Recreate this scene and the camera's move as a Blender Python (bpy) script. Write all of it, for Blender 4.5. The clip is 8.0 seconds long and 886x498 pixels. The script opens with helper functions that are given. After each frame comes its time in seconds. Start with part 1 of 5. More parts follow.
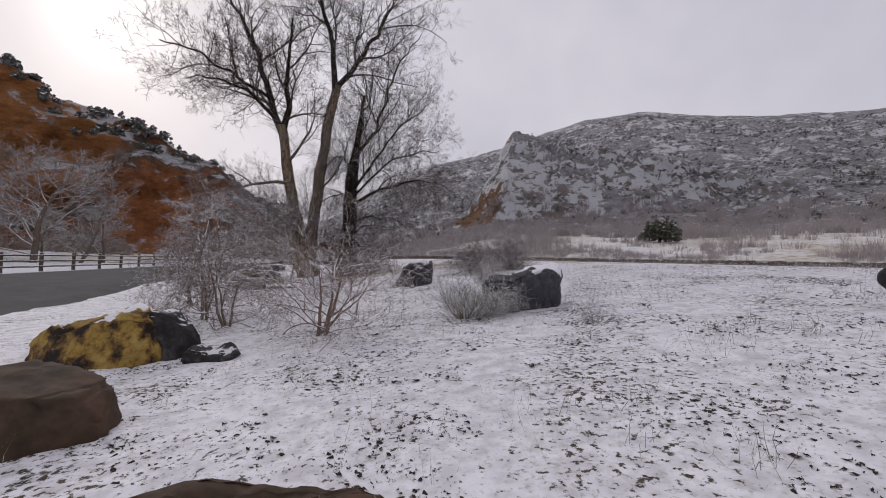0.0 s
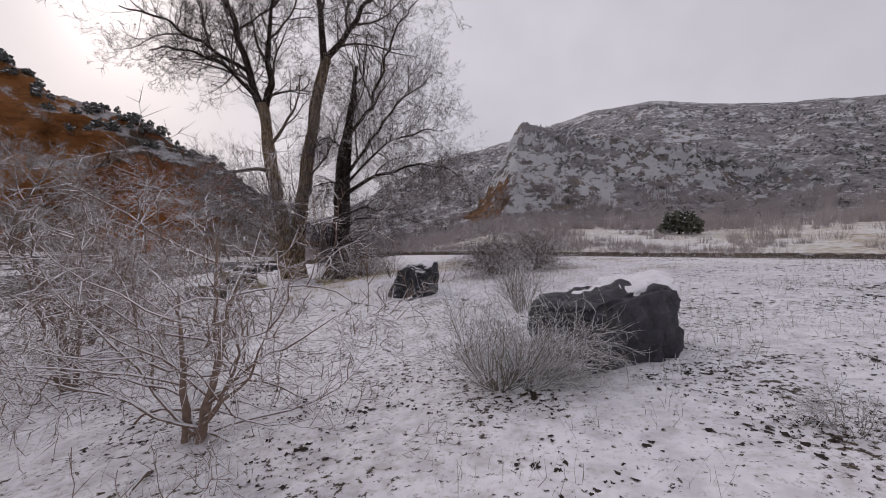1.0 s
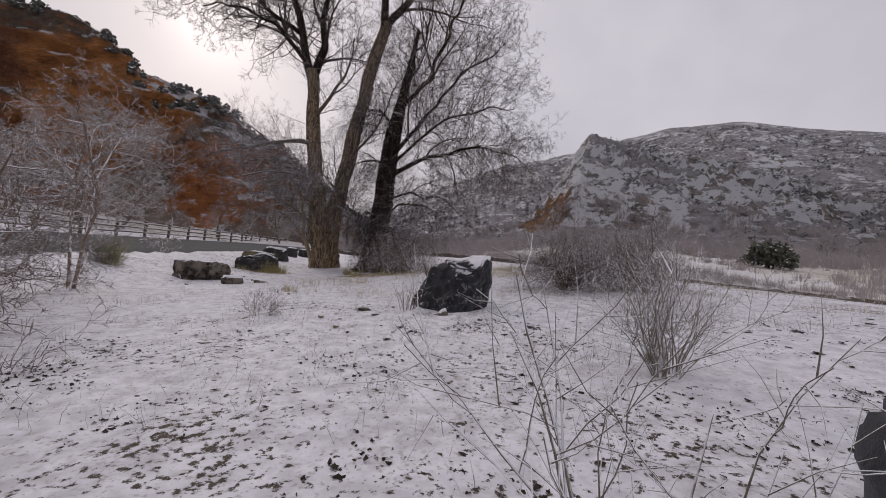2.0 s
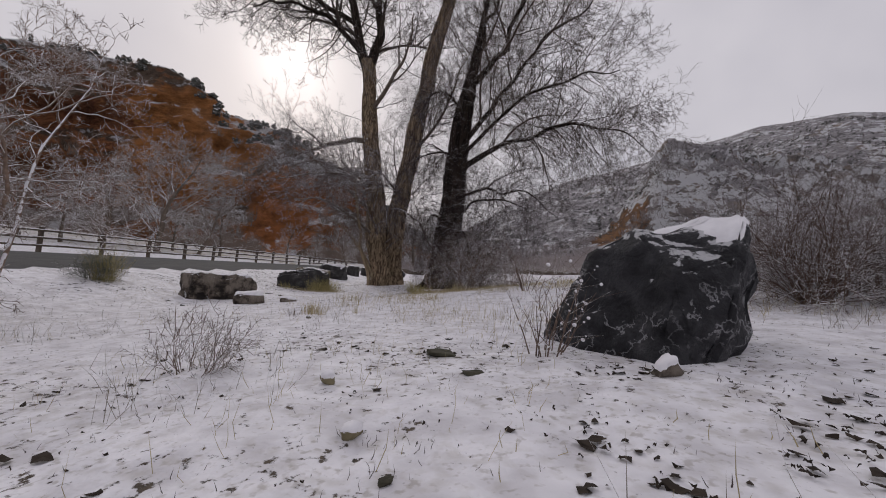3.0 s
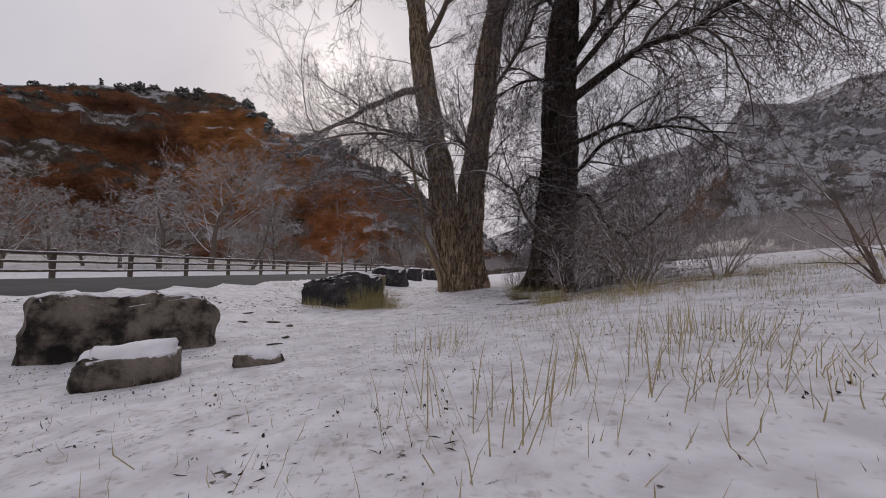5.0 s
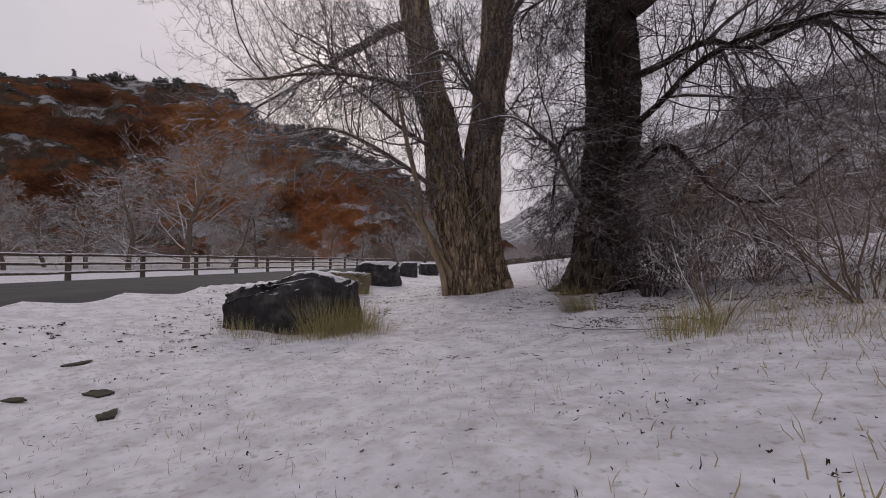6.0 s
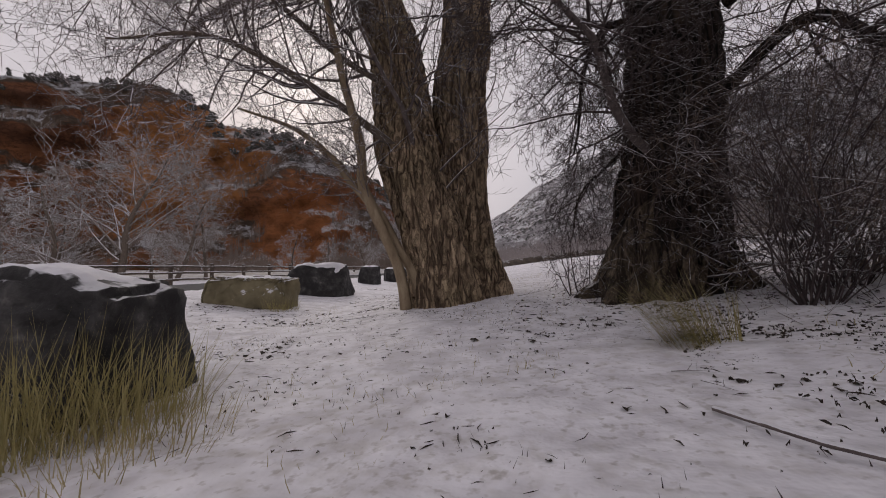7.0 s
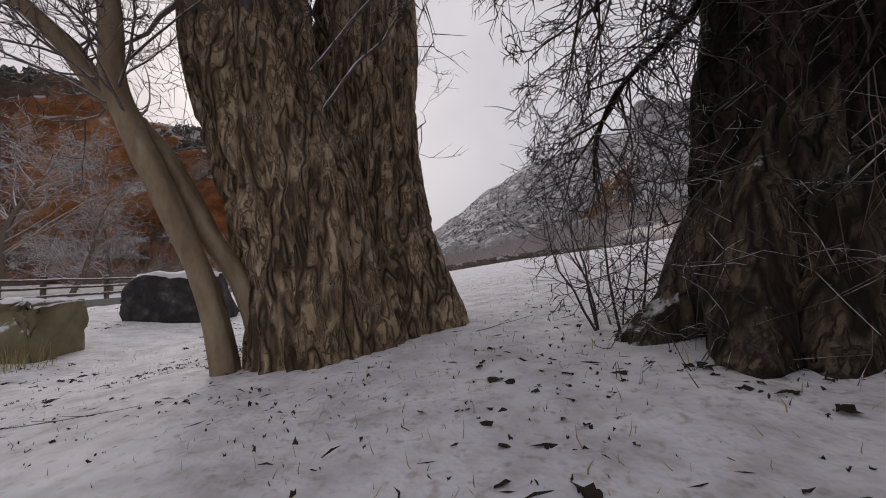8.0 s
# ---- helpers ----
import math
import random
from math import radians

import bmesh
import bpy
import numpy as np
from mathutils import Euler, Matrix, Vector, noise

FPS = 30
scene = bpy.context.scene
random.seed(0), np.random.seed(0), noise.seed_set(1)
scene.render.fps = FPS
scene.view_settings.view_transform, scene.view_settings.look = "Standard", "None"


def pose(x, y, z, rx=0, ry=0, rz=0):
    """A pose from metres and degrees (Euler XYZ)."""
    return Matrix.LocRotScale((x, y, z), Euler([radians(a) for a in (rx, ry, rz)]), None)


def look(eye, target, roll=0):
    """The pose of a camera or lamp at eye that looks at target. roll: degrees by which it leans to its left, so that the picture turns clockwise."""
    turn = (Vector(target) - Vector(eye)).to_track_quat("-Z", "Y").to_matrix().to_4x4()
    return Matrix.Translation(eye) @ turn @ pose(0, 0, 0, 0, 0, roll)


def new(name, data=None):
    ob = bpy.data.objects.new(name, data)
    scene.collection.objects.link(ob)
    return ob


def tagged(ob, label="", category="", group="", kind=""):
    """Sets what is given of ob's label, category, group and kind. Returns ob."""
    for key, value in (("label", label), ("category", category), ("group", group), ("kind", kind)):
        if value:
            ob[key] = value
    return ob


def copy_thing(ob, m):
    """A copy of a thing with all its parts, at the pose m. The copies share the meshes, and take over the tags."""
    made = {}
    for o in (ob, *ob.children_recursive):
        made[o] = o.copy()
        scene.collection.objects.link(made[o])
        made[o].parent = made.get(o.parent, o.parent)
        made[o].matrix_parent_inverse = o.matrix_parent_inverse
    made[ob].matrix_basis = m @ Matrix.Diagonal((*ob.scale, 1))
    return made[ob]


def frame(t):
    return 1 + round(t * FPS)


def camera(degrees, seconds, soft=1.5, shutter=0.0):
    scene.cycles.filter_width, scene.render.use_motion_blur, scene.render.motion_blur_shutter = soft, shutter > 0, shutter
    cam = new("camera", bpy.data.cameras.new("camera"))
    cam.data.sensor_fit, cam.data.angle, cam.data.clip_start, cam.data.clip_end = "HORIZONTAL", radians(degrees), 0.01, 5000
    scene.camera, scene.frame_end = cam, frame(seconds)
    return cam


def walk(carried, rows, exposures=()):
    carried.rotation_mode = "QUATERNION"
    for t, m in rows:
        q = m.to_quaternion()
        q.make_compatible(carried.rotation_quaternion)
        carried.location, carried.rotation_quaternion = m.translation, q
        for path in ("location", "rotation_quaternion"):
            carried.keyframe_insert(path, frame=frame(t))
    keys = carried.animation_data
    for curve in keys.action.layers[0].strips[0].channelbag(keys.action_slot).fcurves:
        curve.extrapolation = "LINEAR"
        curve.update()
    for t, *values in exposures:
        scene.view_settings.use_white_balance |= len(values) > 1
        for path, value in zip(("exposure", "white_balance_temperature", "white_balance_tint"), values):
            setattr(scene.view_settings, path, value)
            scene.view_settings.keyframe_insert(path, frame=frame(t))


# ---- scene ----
# ---- camera and walk ----
cam = camera(95.0, 8.0, soft=1.0)
PATH = [
    (0, (0.711, 1.101, 1.277), (0.707, 3.101, 1.335), 1.9),
    (0.5, (0.665, 2.912, 1.357), (0.648, 4.911, 1.399), 1.6),
    (1, (0.668, 4.636, 1.419), (0.627, 6.635, 1.451), 1.2),
    (1.5, (0.685, 6.162, 1.371), (0.555, 8.158, 1.403), 3.9),
    (1.7, (0.668, 6.84, 1.335), (0.476, 8.831, 1.365), 5.8),
    (2.8, (-0.429, 10.686, 0.842), (-0.988, 12.604, 0.94), 6.3),
    (3, (-0.665, 11.257, 0.814), (-1.277, 13.158, 0.919), 5.8),
    (3.5, (-1.287, 12.439, 0.742), (-2.015, 14.297, 0.881), 5.3),
    (4, (-1.954, 13.493, 0.673), (-2.772, 15.313, 0.809), 4.7),
    (4.5, (-2.628, 14.429, 0.605), (-3.487, 16.232, 0.71), 2.8),
    (4.7, (-2.881, 14.809, 0.59), (-3.741, 16.612, 0.692), 2.2),
    (5.8, (-4.373, 17.5, 0.641), (-5.23, 19.306, 0.702), 0.2),
    (6, (-4.661, 17.962, 0.631), (-5.496, 19.778, 0.688), 0.2),
    (6.5, (-5.164, 19.146, 0.532), (-5.951, 20.983, 0.605), -0.9),
    (7, (-5.648, 20.532, 0.451), (-6.363, 22.397, 0.545), -1.1),
    (7.5, (-5.998, 21.785, 0.426), (-6.578, 23.697, 0.529), -3.8),
    (8, (-6.128, 22.955, 0.444), (-6.625, 24.89, 0.551), -2.6),
]
walk(cam, [(t, look(eye, target, roll)) for t, eye, target, roll in PATH],
     exposures=[(0, 0.0, 6420, 12), (1.5, -0.06, 6550, 14), (3, -0.12, 6560, 11), (4.5, -0.12, 6530, 11), (6.0, -0.14, 6600, 14), (7.0, -0.14, 6770, 14), (7.5, -0.18, 6670, 15), (8, -0.02, 6640, 11)])

# ---- world, sun ----
SUN_AZ, SUN_EL = 41.0, 24.0
SUN_DIR = Vector((-math.sin(radians(SUN_AZ)) * math.cos(radians(SUN_EL)),
                  math.cos(radians(SUN_AZ)) * math.cos(radians(SUN_EL)), math.sin(radians(SUN_EL))))


def sky_world():
    w = bpy.data.worlds.new("overcast_sky")
    w.use_nodes = True
    nt = w.node_tree
    bg = nt.nodes["Background"]
    sky = nt.nodes.new("ShaderNodeTexSky")
    sky.sky_type, sky.sun_disc = "NISHITA", False
    sky.sun_elevation, sky.sun_rotation = radians(SUN_EL), radians(-SUN_AZ)
    sky.air_density, sky.dust_density = 1.0, 4.0
    dim = nt.nodes.new("ShaderNodeVectorMath")
    dim.operation = "SCALE"
    dim.inputs[3].default_value = 0.0045
    nt.links.new(sky.outputs[0], dim.inputs[0])
    tc = nt.nodes.new("ShaderNodeTexCoord")
    noi = nt.nodes.new("ShaderNodeTexNoise")
    noi.inputs["Scale"].default_value = 2.4
    noi.inputs["Detail"].default_value = 4.0
    nt.links.new(tc.outputs["Generated"], noi.inputs["Vector"])
    ramp = nt.nodes.new("ShaderNodeValToRGB")
    ramp.color_ramp.elements[0].position, ramp.color_ramp.elements[0].color = 0.35, (0.50, 0.488, 0.54, 1)
    ramp.color_ramp.elements[1].position, ramp.color_ramp.elements[1].color = 0.65, (0.62, 0.60, 0.645, 1)
    nt.links.new(noi.outputs[0], ramp.inputs[0])
    dot = nt.nodes.new("ShaderNodeVectorMath")
    dot.operation = "DOT_PRODUCT"
    dot.inputs[1].default_value = SUN_DIR
    nt.links.new(tc.outputs["Generated"], dot.inputs[0])
    last = None
    for power, gain in ((8.0, 0.035), (60.0, 0.06), (420.0, 0.30)):
        mx = nt.nodes.new("ShaderNodeMath")
        mx.operation = "MAXIMUM"
        mx.inputs[1].default_value = 0.0
        nt.links.new(dot.outputs["Value"], mx.inputs[0])
        pw = nt.nodes.new("ShaderNodeMath")
        pw.operation = "POWER"
        pw.inputs[1].default_value = power
        nt.links.new(mx.outputs[0], pw.inputs[0])
        ml = nt.nodes.new("ShaderNodeMath")
        ml.operation = "MULTIPLY_ADD"
        ml.inputs[1].default_value = gain
        ml.inputs[2].default_value = 0.0
        nt.links.new(pw.outputs[0], ml.inputs[0])
        if last:
            nt.links.new(last.outputs[0], ml.inputs[2])
        last = ml
    a1 = nt.nodes.new("ShaderNodeVectorMath")
    nt.links.new(ramp.outputs[0], a1.inputs[0])
    nt.links.new(last.outputs[0], a1.inputs[1])
    a2 = nt.nodes.new("ShaderNodeVectorMath")
    nt.links.new(a1.outputs[0], a2.inputs[0])
    nt.links.new(dim.outputs[0], a2.inputs[1])
    nt.links.new(a2.outputs[0], bg.inputs[0])
    bg.inputs[1].default_value = 1.06
    scene.world = w


sky_world()
sun = new("sun", bpy.data.lights.new("sun", "SUN"))
sun.data.energy, sun.data.angle, sun.data.color = 0.7, radians(18), (1.0, 0.95, 0.88)
sun.matrix_basis = look((0, 0, 60), Vector((0, 0, 60)) - SUN_DIR)

# ---- materials ----


def mat(name, rough=0.9):
    m = bpy.data.materials.new(name)
    m.use_nodes = True
    b = m.node_tree.nodes["Principled BSDF"]
    b.inputs["Roughness"].default_value = rough
    b.inputs["Specular IOR Level"].default_value = 0.25
    return m, m.node_tree, b


def coords(nt, kind="Object"):
    return nt.nodes.new("ShaderNodeTexCoord").outputs[kind]


def noise_tex(nt, scale, detail=5.0, vec=None, rough=0.6, stretch=None):
    n = nt.nodes.new("ShaderNodeTexNoise")
    n.inputs["Scale"].default_value, n.inputs["Detail"].default_value, n.inputs["Roughness"].default_value = scale, detail, rough
    v = vec or coords(nt)
    if stretch:
        mp = nt.nodes.new("ShaderNodeMapping")
        mp.inputs["Scale"].default_value = stretch
        nt.links.new(v, mp.inputs["Vector"])
        v = mp.outputs[0]
    nt.links.new(v, n.inputs["Vector"])
    return n.outputs[0]


def ramp_of(nt, fac, stops):
    r = nt.nodes.new("ShaderNodeValToRGB")
    el = r.color_ramp.elements
    while len(el) < len(stops):
        el.new(0.5)
    for e, (p, c) in zip(el, stops):
        e.position = p
        e.color = (*c, 1) if not isinstance(c, float) else (c, c, c, 1)
    nt.links.new(fac, r.inputs[0])
    return r.outputs[0]


def mix(nt, fac, a, b):
    n = nt.nodes.new("ShaderNodeMix")
    n.data_type = "RGBA"
    for sock, v in ((n.inputs[0], fac), (n.inputs[6], a), (n.inputs[7], b)):
        if isinstance(v, (tuple, float)):
            sock.default_value = (*v, 1) if isinstance(v, tuple) else v
        else:
            nt.links.new(v, sock)
    return n.outputs[2]


def calc(nt, op, a, b, c=None):
    n = nt.nodes.new("ShaderNodeMath")
    n.operation = op
    for sock, v in zip(n.inputs, (a, b, c)):
        if v is None:
            continue
        if isinstance(v, (int, float)):
            sock.default_value = v
        else:
            nt.links.new(v, sock)
    return n.outputs[0]


def bump(nt, b, height, strength=0.5, dist=0.02):
    n = nt.nodes.new("ShaderNodeBump")
    n.inputs["Strength"].default_value, n.inputs["Distance"].default_value = strength, dist
    nt.links.new(height, n.inputs["Height"])
    nt.links.new(n.outputs[0], b.inputs["Normal"])


def up_of(nt):
    g = nt.nodes.new("ShaderNodeNewGeometry")
    s = nt.nodes.new("ShaderNodeSeparateXYZ")
    nt.links.new(g.outputs["Normal"], s.inputs[0])
    return s.outputs[2]


SNOW = (0.80, 0.80, 0.83)


def frosted(name, stops, scale, snow_from=0.45, snow_noise=6.0, amount=1.0, rough=0.9, stretch=None, bump_d=0.01, bump_s=0.6):
    """A surface on whose upward faces fresh snow has settled in patches."""
    m, nt, b = mat(name, rough)
    v = coords(nt)
    n1 = noise_tex(nt, scale, 7, v, 0.65, stretch)
    col = ramp_of(nt, n1, stops)
    n2 = noise_tex(nt, snow_noise, 4, v)
    up = up_of(nt)
    f = calc(nt, "ADD", up, calc(nt, "MULTIPLY_ADD", n2, 1.6, -0.8))
    f = ramp_of(nt, f, [(snow_from, 0.0), (min(1.0, snow_from + 0.12), float(amount))])
    nt.links.new(mix(nt, f, col, SNOW), b.inputs["Base Color"])
    bump(nt, b, n1, bump_s, bump_d)
    return m


def snow_ground_mat():
    m, nt, b = mat("snowy_meadow", 0.75)
    v = coords(nt)
    tint = ramp_of(nt, noise_tex(nt, 5.5, 2.5, v, 0.5), [(0.36, (0.64, 0.625, 0.655)), (0.5, (0.765, 0.755, 0.79)), (0.66, (0.85, 0.84, 0.875))])
    earth = ramp_of(nt, noise_tex(nt, 45, 5, v), [(0.3, (0.03, 0.023, 0.018)), (0.7, (0.13, 0.10, 0.07))])
    sep = nt.nodes.new("ShaderNodeSeparateXYZ")
    nt.links.new(v, sep.inputs[0])
    open_field = ramp_of(nt, calc(nt, "MULTIPLY_ADD", sep.outputs[1], -0.08, 1.45), [(0.0, 0.0), (0.6, 1.0)])
    right = ramp_of(nt, calc(nt, "MULTIPLY_ADD", sep.outputs[0], 0.12, 0.2), [(0.0, 0.0), (1.0, 1.0)])
    more = calc(nt, "MAXIMUM", open_field, right)
    patch = noise_tex(nt, 17.0, 6, v, 0.66)
    where = noise_tex(nt, 0.7, 4, v, 0.55)
    f = calc(nt, "MULTIPLY_ADD", where, 0.42, patch)
    f = calc(nt, "MULTIPLY_ADD", more, 0.11, f)
    hole = ramp_of(nt, f, [(0.905, 0.0), (0.95, 1.0)])
    thin = ramp_of(nt, calc(nt, "MULTIPLY_ADD", noise_tex(nt, 0.9, 4, v), 0.5, noise_tex(nt, 14, 2, v, 0.5)), [(0.76, 0.0), (0.98, 0.3)])
    base = mix(nt, thin, tint, (0.36, 0.325, 0.26))
    marks = calc(nt, "MULTIPLY_ADD", noise_tex(nt, 1.6, 3, v), 0.35, noise_tex(nt, 30, 2, v, 0.5))
    base = mix(nt, ramp_of(nt, marks, [(0.76, 0.0), (0.9, 0.45)]), base, (0.27, 0.235, 0.19))
    nt.links.new(mix(nt, hole, base, earth), b.inputs["Base Color"])
    lump = calc(nt, "MULTIPLY_ADD", noise_tex(nt, 5.5, 4, v, 0.55), 1.7, calc(nt, "MULTIPLY", noise_tex(nt, 12, 2, v, 0.5), 0.25))
    lump = calc(nt, "MULTIPLY_ADD", hole, -0.5, lump)
    bump(nt, b, lump, 0.55, 0.04)
    return m


def settled_snow_mat():
    m, nt, b = mat("settled_snow", 0.7)
    v = coords(nt)
    nt.links.new(ramp_of(nt, noise_tex(nt, 7, 4, v), [(0.3, (0.74, 0.73, 0.765)), (0.65, (0.88, 0.87, 0.9))]), b.inputs["Base Color"])
    bump(nt, b, noise_tex(nt, 26, 5, v), 0.5, 0.012)
    return m


MAT_SNOW = settled_snow_mat()


def asphalt_mat():
    m, nt, b = mat("wet_asphalt", 0.9)
    v = coords(nt)
    n = noise_tex(nt, 1.2, 6, v)
    nt.links.new(ramp_of(nt, n, [(0.3, (0.05, 0.05, 0.052)), (0.7, (0.085, 0.083, 0.082))]), b.inputs["Base Color"])
    bump(nt, b, noise_tex(nt, 120, 3, v), 0.4, 0.004)
    return m


MAT_GROUND = snow_ground_mat()
MAT_ROAD = asphalt_mat()
def bark_mat(name, crack, low, high, snow_from, moss_amount=0.35):
    """Bark in long interlaced ridges parted by furrows, broken across, with moss tint and a little snow."""
    m, nt, b = mat(name, 0.92)
    v = coords(nt)
    warp = nt.nodes.new("ShaderNodeVectorMath")
    warp.operation = "MULTIPLY_ADD"
    wn = nt.nodes.new("ShaderNodeTexNoise")
    wn.inputs["Scale"].default_value = 5.0
    wn.inputs["Detail"].default_value = 4.0
    nt.links.new(v, wn.inputs["Vector"])
    warp.inputs[1].default_value = (0.07, 0.07, 0.2)
    nt.links.new(wn.outputs["Color"], warp.inputs[0])
    nt.links.new(v, warp.inputs[2])

    def furrow(scale, long, detail):
        n = noise_tex(nt, scale, detail, warp.outputs[0], 0.55, (1, 1, long))
        return calc(nt, "ABSOLUTE", calc(nt, "MULTIPLY_ADD", n, 2.0, -1.0), 0.0)

    wide, fine = furrow(7.5, 0.14, 2.5), furrow(19.0, 0.2, 3.0)
    cross = furrow(7.0, 1.1, 3.0)
    ridge = calc(nt, "MINIMUM", calc(nt, "MULTIPLY", wide, 5.5), calc(nt, "MULTIPLY_ADD", fine, 4.5, 0.35))
    ridge = calc(nt, "MINIMUM", ridge, calc(nt, "MULTIPLY_ADD", cross, 7.0, 0.5))
    ridge = ramp_of(nt, ridge, [(0.0, 0.0), (0.45, 0.55), (1.0, 1.0)])
    grain = noise_tex(nt, 40, 8, v, 0.75, (1, 1, 0.35))
    tone = calc(nt, "MULTIPLY_ADD", grain, 0.8, calc(nt, "MULTIPLY", ridge, 0.3))
    plate = ramp_of(nt, tone, [(0.42, low), (0.8, high)])
    broad = ramp_of(nt, noise_tex(nt, 2.2, 5, v, 0.6, (1, 1, 0.6)), [(0.38, 0.0), (0.7, 0.45)])
    plate = mix(nt, broad, plate, low)
    moss = ramp_of(nt, noise_tex(nt, 1.3, 4, v), [(0.48, 0.0), (0.72, float(moss_amount))])
    plate = mix(nt, moss, plate, (0.17, 0.17, 0.075))
    col = mix(nt, ridge, crack, plate)
    f = calc(nt, "ADD", up_of(nt), calc(nt, "MULTIPLY_ADD", noise_tex(nt, 9, 4, v), 1.6, -0.8))
    col = mix(nt, ramp_of(nt, f, [(snow_from, 0.0), (snow_from + 0.12, 0.9)]), col, SNOW)
    nt.links.new(col, b.inputs["Base Color"])
    bump(nt, b, calc(nt, "MULTIPLY_ADD", grain, 0.35, ridge), 1.0, 0.04)
    return m


MAT_BARK = bark_mat("furrowed_bark", (0.085, 0.058, 0.04), (0.32, 0.225, 0.145), (0.68, 0.525, 0.355), 0.86, 0.4)
# near-black: the shade of a backlit trunk is put into this bark's colour
MAT_BARK_SHADED = bark_mat("shaded_bark", (0.009, 0.007, 0.0055), (0.022, 0.015, 0.0115), (0.078, 0.052, 0.038), 0.86, 0.08)
MAT_ROOT = bark_mat("root_bark", (0.025, 0.018, 0.013), (0.06, 0.045, 0.032), (0.21, 0.16, 0.11), 0.76, 0.1)
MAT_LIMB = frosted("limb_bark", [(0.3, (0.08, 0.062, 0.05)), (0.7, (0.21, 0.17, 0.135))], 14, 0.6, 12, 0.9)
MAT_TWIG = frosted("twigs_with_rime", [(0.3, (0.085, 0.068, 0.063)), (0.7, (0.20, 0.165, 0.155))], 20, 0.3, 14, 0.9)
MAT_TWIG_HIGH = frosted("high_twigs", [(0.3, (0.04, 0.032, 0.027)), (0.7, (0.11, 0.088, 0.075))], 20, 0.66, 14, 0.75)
MAT_TWIG_MID = frosted("rimed_brown_twigs", [(0.3, (0.055, 0.043, 0.037)), (0.7, (0.14, 0.11, 0.095))], 20, 0.52, 14, 0.85)
MAT_TANGLE = frosted("brown_tangle", [(0.3, (0.065, 0.042, 0.033)), (0.7, (0.17, 0.115, 0.088))], 20, 0.32, 5, 1.0)
MAT_SHOOT = frosted("smooth_shoot_bark", [(0.3, (0.17, 0.125, 0.08)), (0.5, (0.27, 0.205, 0.135)), (0.7, (0.38, 0.31, 0.21))], 9, 0.98, 9, 0.4, stretch=(1, 1, 0.4), bump_d=0.012, bump_s=0.8)
MAT_TWIG_DARK = frosted("dark_twigs", [(0.3, (0.036, 0.028, 0.028)), (0.7, (0.11, 0.085, 0.083))], 20, 0.62, 14, 0.75)
MAT_THICKET = frosted("brown_thicket_twigs", [(0.3, (0.10, 0.073, 0.058)), (0.7, (0.24, 0.18, 0.145))], 20, 0.5, 10, 1.0)
MAT_BUSH = frosted("snowy_bush_twigs", [(0.3, (0.15, 0.105, 0.08)), (0.7, (0.31, 0.225, 0.175))], 20, 0.18, 10, 1.0)
MAT_FROST = frosted("hoar_frosted_twigs", [(0.3, (0.17, 0.14, 0.12)), (0.7, (0.38, 0.335, 0.30))], 4, 0.26, 6, 0.8)
MAT_SAGE = frosted("sage_stems", [(0.3, (0.15, 0.13, 0.10)), (0.7, (0.32, 0.285, 0.225))], 15, 0.05, 9, 1.0)
MAT_STRAW = frosted("dry_grass", [(0.3, (0.30, 0.245, 0.13)), (0.7, (0.54, 0.46, 0.27))], 12, 0.75, 9, 0.6)
MAT_TUFT = frosted("yellow_green_grass", [(0.3, (0.23, 0.19, 0.075)), (0.7, (0.46, 0.405, 0.19))], 12, 0.85, 9, 0.4)
MAT_BARE = frosted("bare_dark_basalt", [(0.3, (0.014, 0.013, 0.013)), (0.5, (0.036, 0.034, 0.034)), (0.63, (0.075, 0.072, 0.07)), (0.76, (0.2, 0.19, 0.18))], 6.0, 0.88, 4, 0.9, rough=0.7, bump_d=0.06, bump_s=0.8)
MAT_SLATE = frosted("smooth_dark_slate", [(0.3, (0.03, 0.03, 0.034)), (0.55, (0.06, 0.06, 0.068)), (0.76, (0.11, 0.11, 0.12))], 7.0, 1.5, 5, 0.0, rough=0.6, bump_d=0.05, bump_s=0.8)


def veined_basalt_mat():
    """Black rock with snow dust caught in its cracks and pits."""
    m, nt, b = mat("basalt_with_snow_in_cracks", 0.65)
    v = coords(nt)
    n1 = noise_tex(nt, 6.0, 7, v, 0.65)
    col = ramp_of(nt, n1, [(0.3, (0.012, 0.012, 0.014)), (0.5, (0.03, 0.03, 0.034)), (0.63, (0.055, 0.055, 0.06)), (0.76, (0.12, 0.12, 0.125))])
    crack = calc(nt, "ABSOLUTE", calc(nt, "MULTIPLY_ADD", noise_tex(nt, 5.0, 6, v, 0.6), 2.0, -1.0), 0.0)
    where = ramp_of(nt, noise_tex(nt, 2.2, 4, v), [(0.48, 0.0), (0.58, 1.0)])
    dust = calc(nt, "MULTIPLY", ramp_of(nt, crack, [(0.0, 0.4), (0.035, 0.0)]), where)
    rest = ramp_of(nt, calc(nt, "ADD", up_of(nt), calc(nt, "MULTIPLY_ADD", noise_tex(nt, 16, 4, v), 1.6, -0.8)), [(0.72, 0.0), (0.84, 0.7)])
    nt.links.new(mix(nt, calc(nt, "MAXIMUM", dust, rest), col, SNOW), b.inputs["Base Color"])
    bump(nt, b, n1, 1.0, 0.10)
    return m


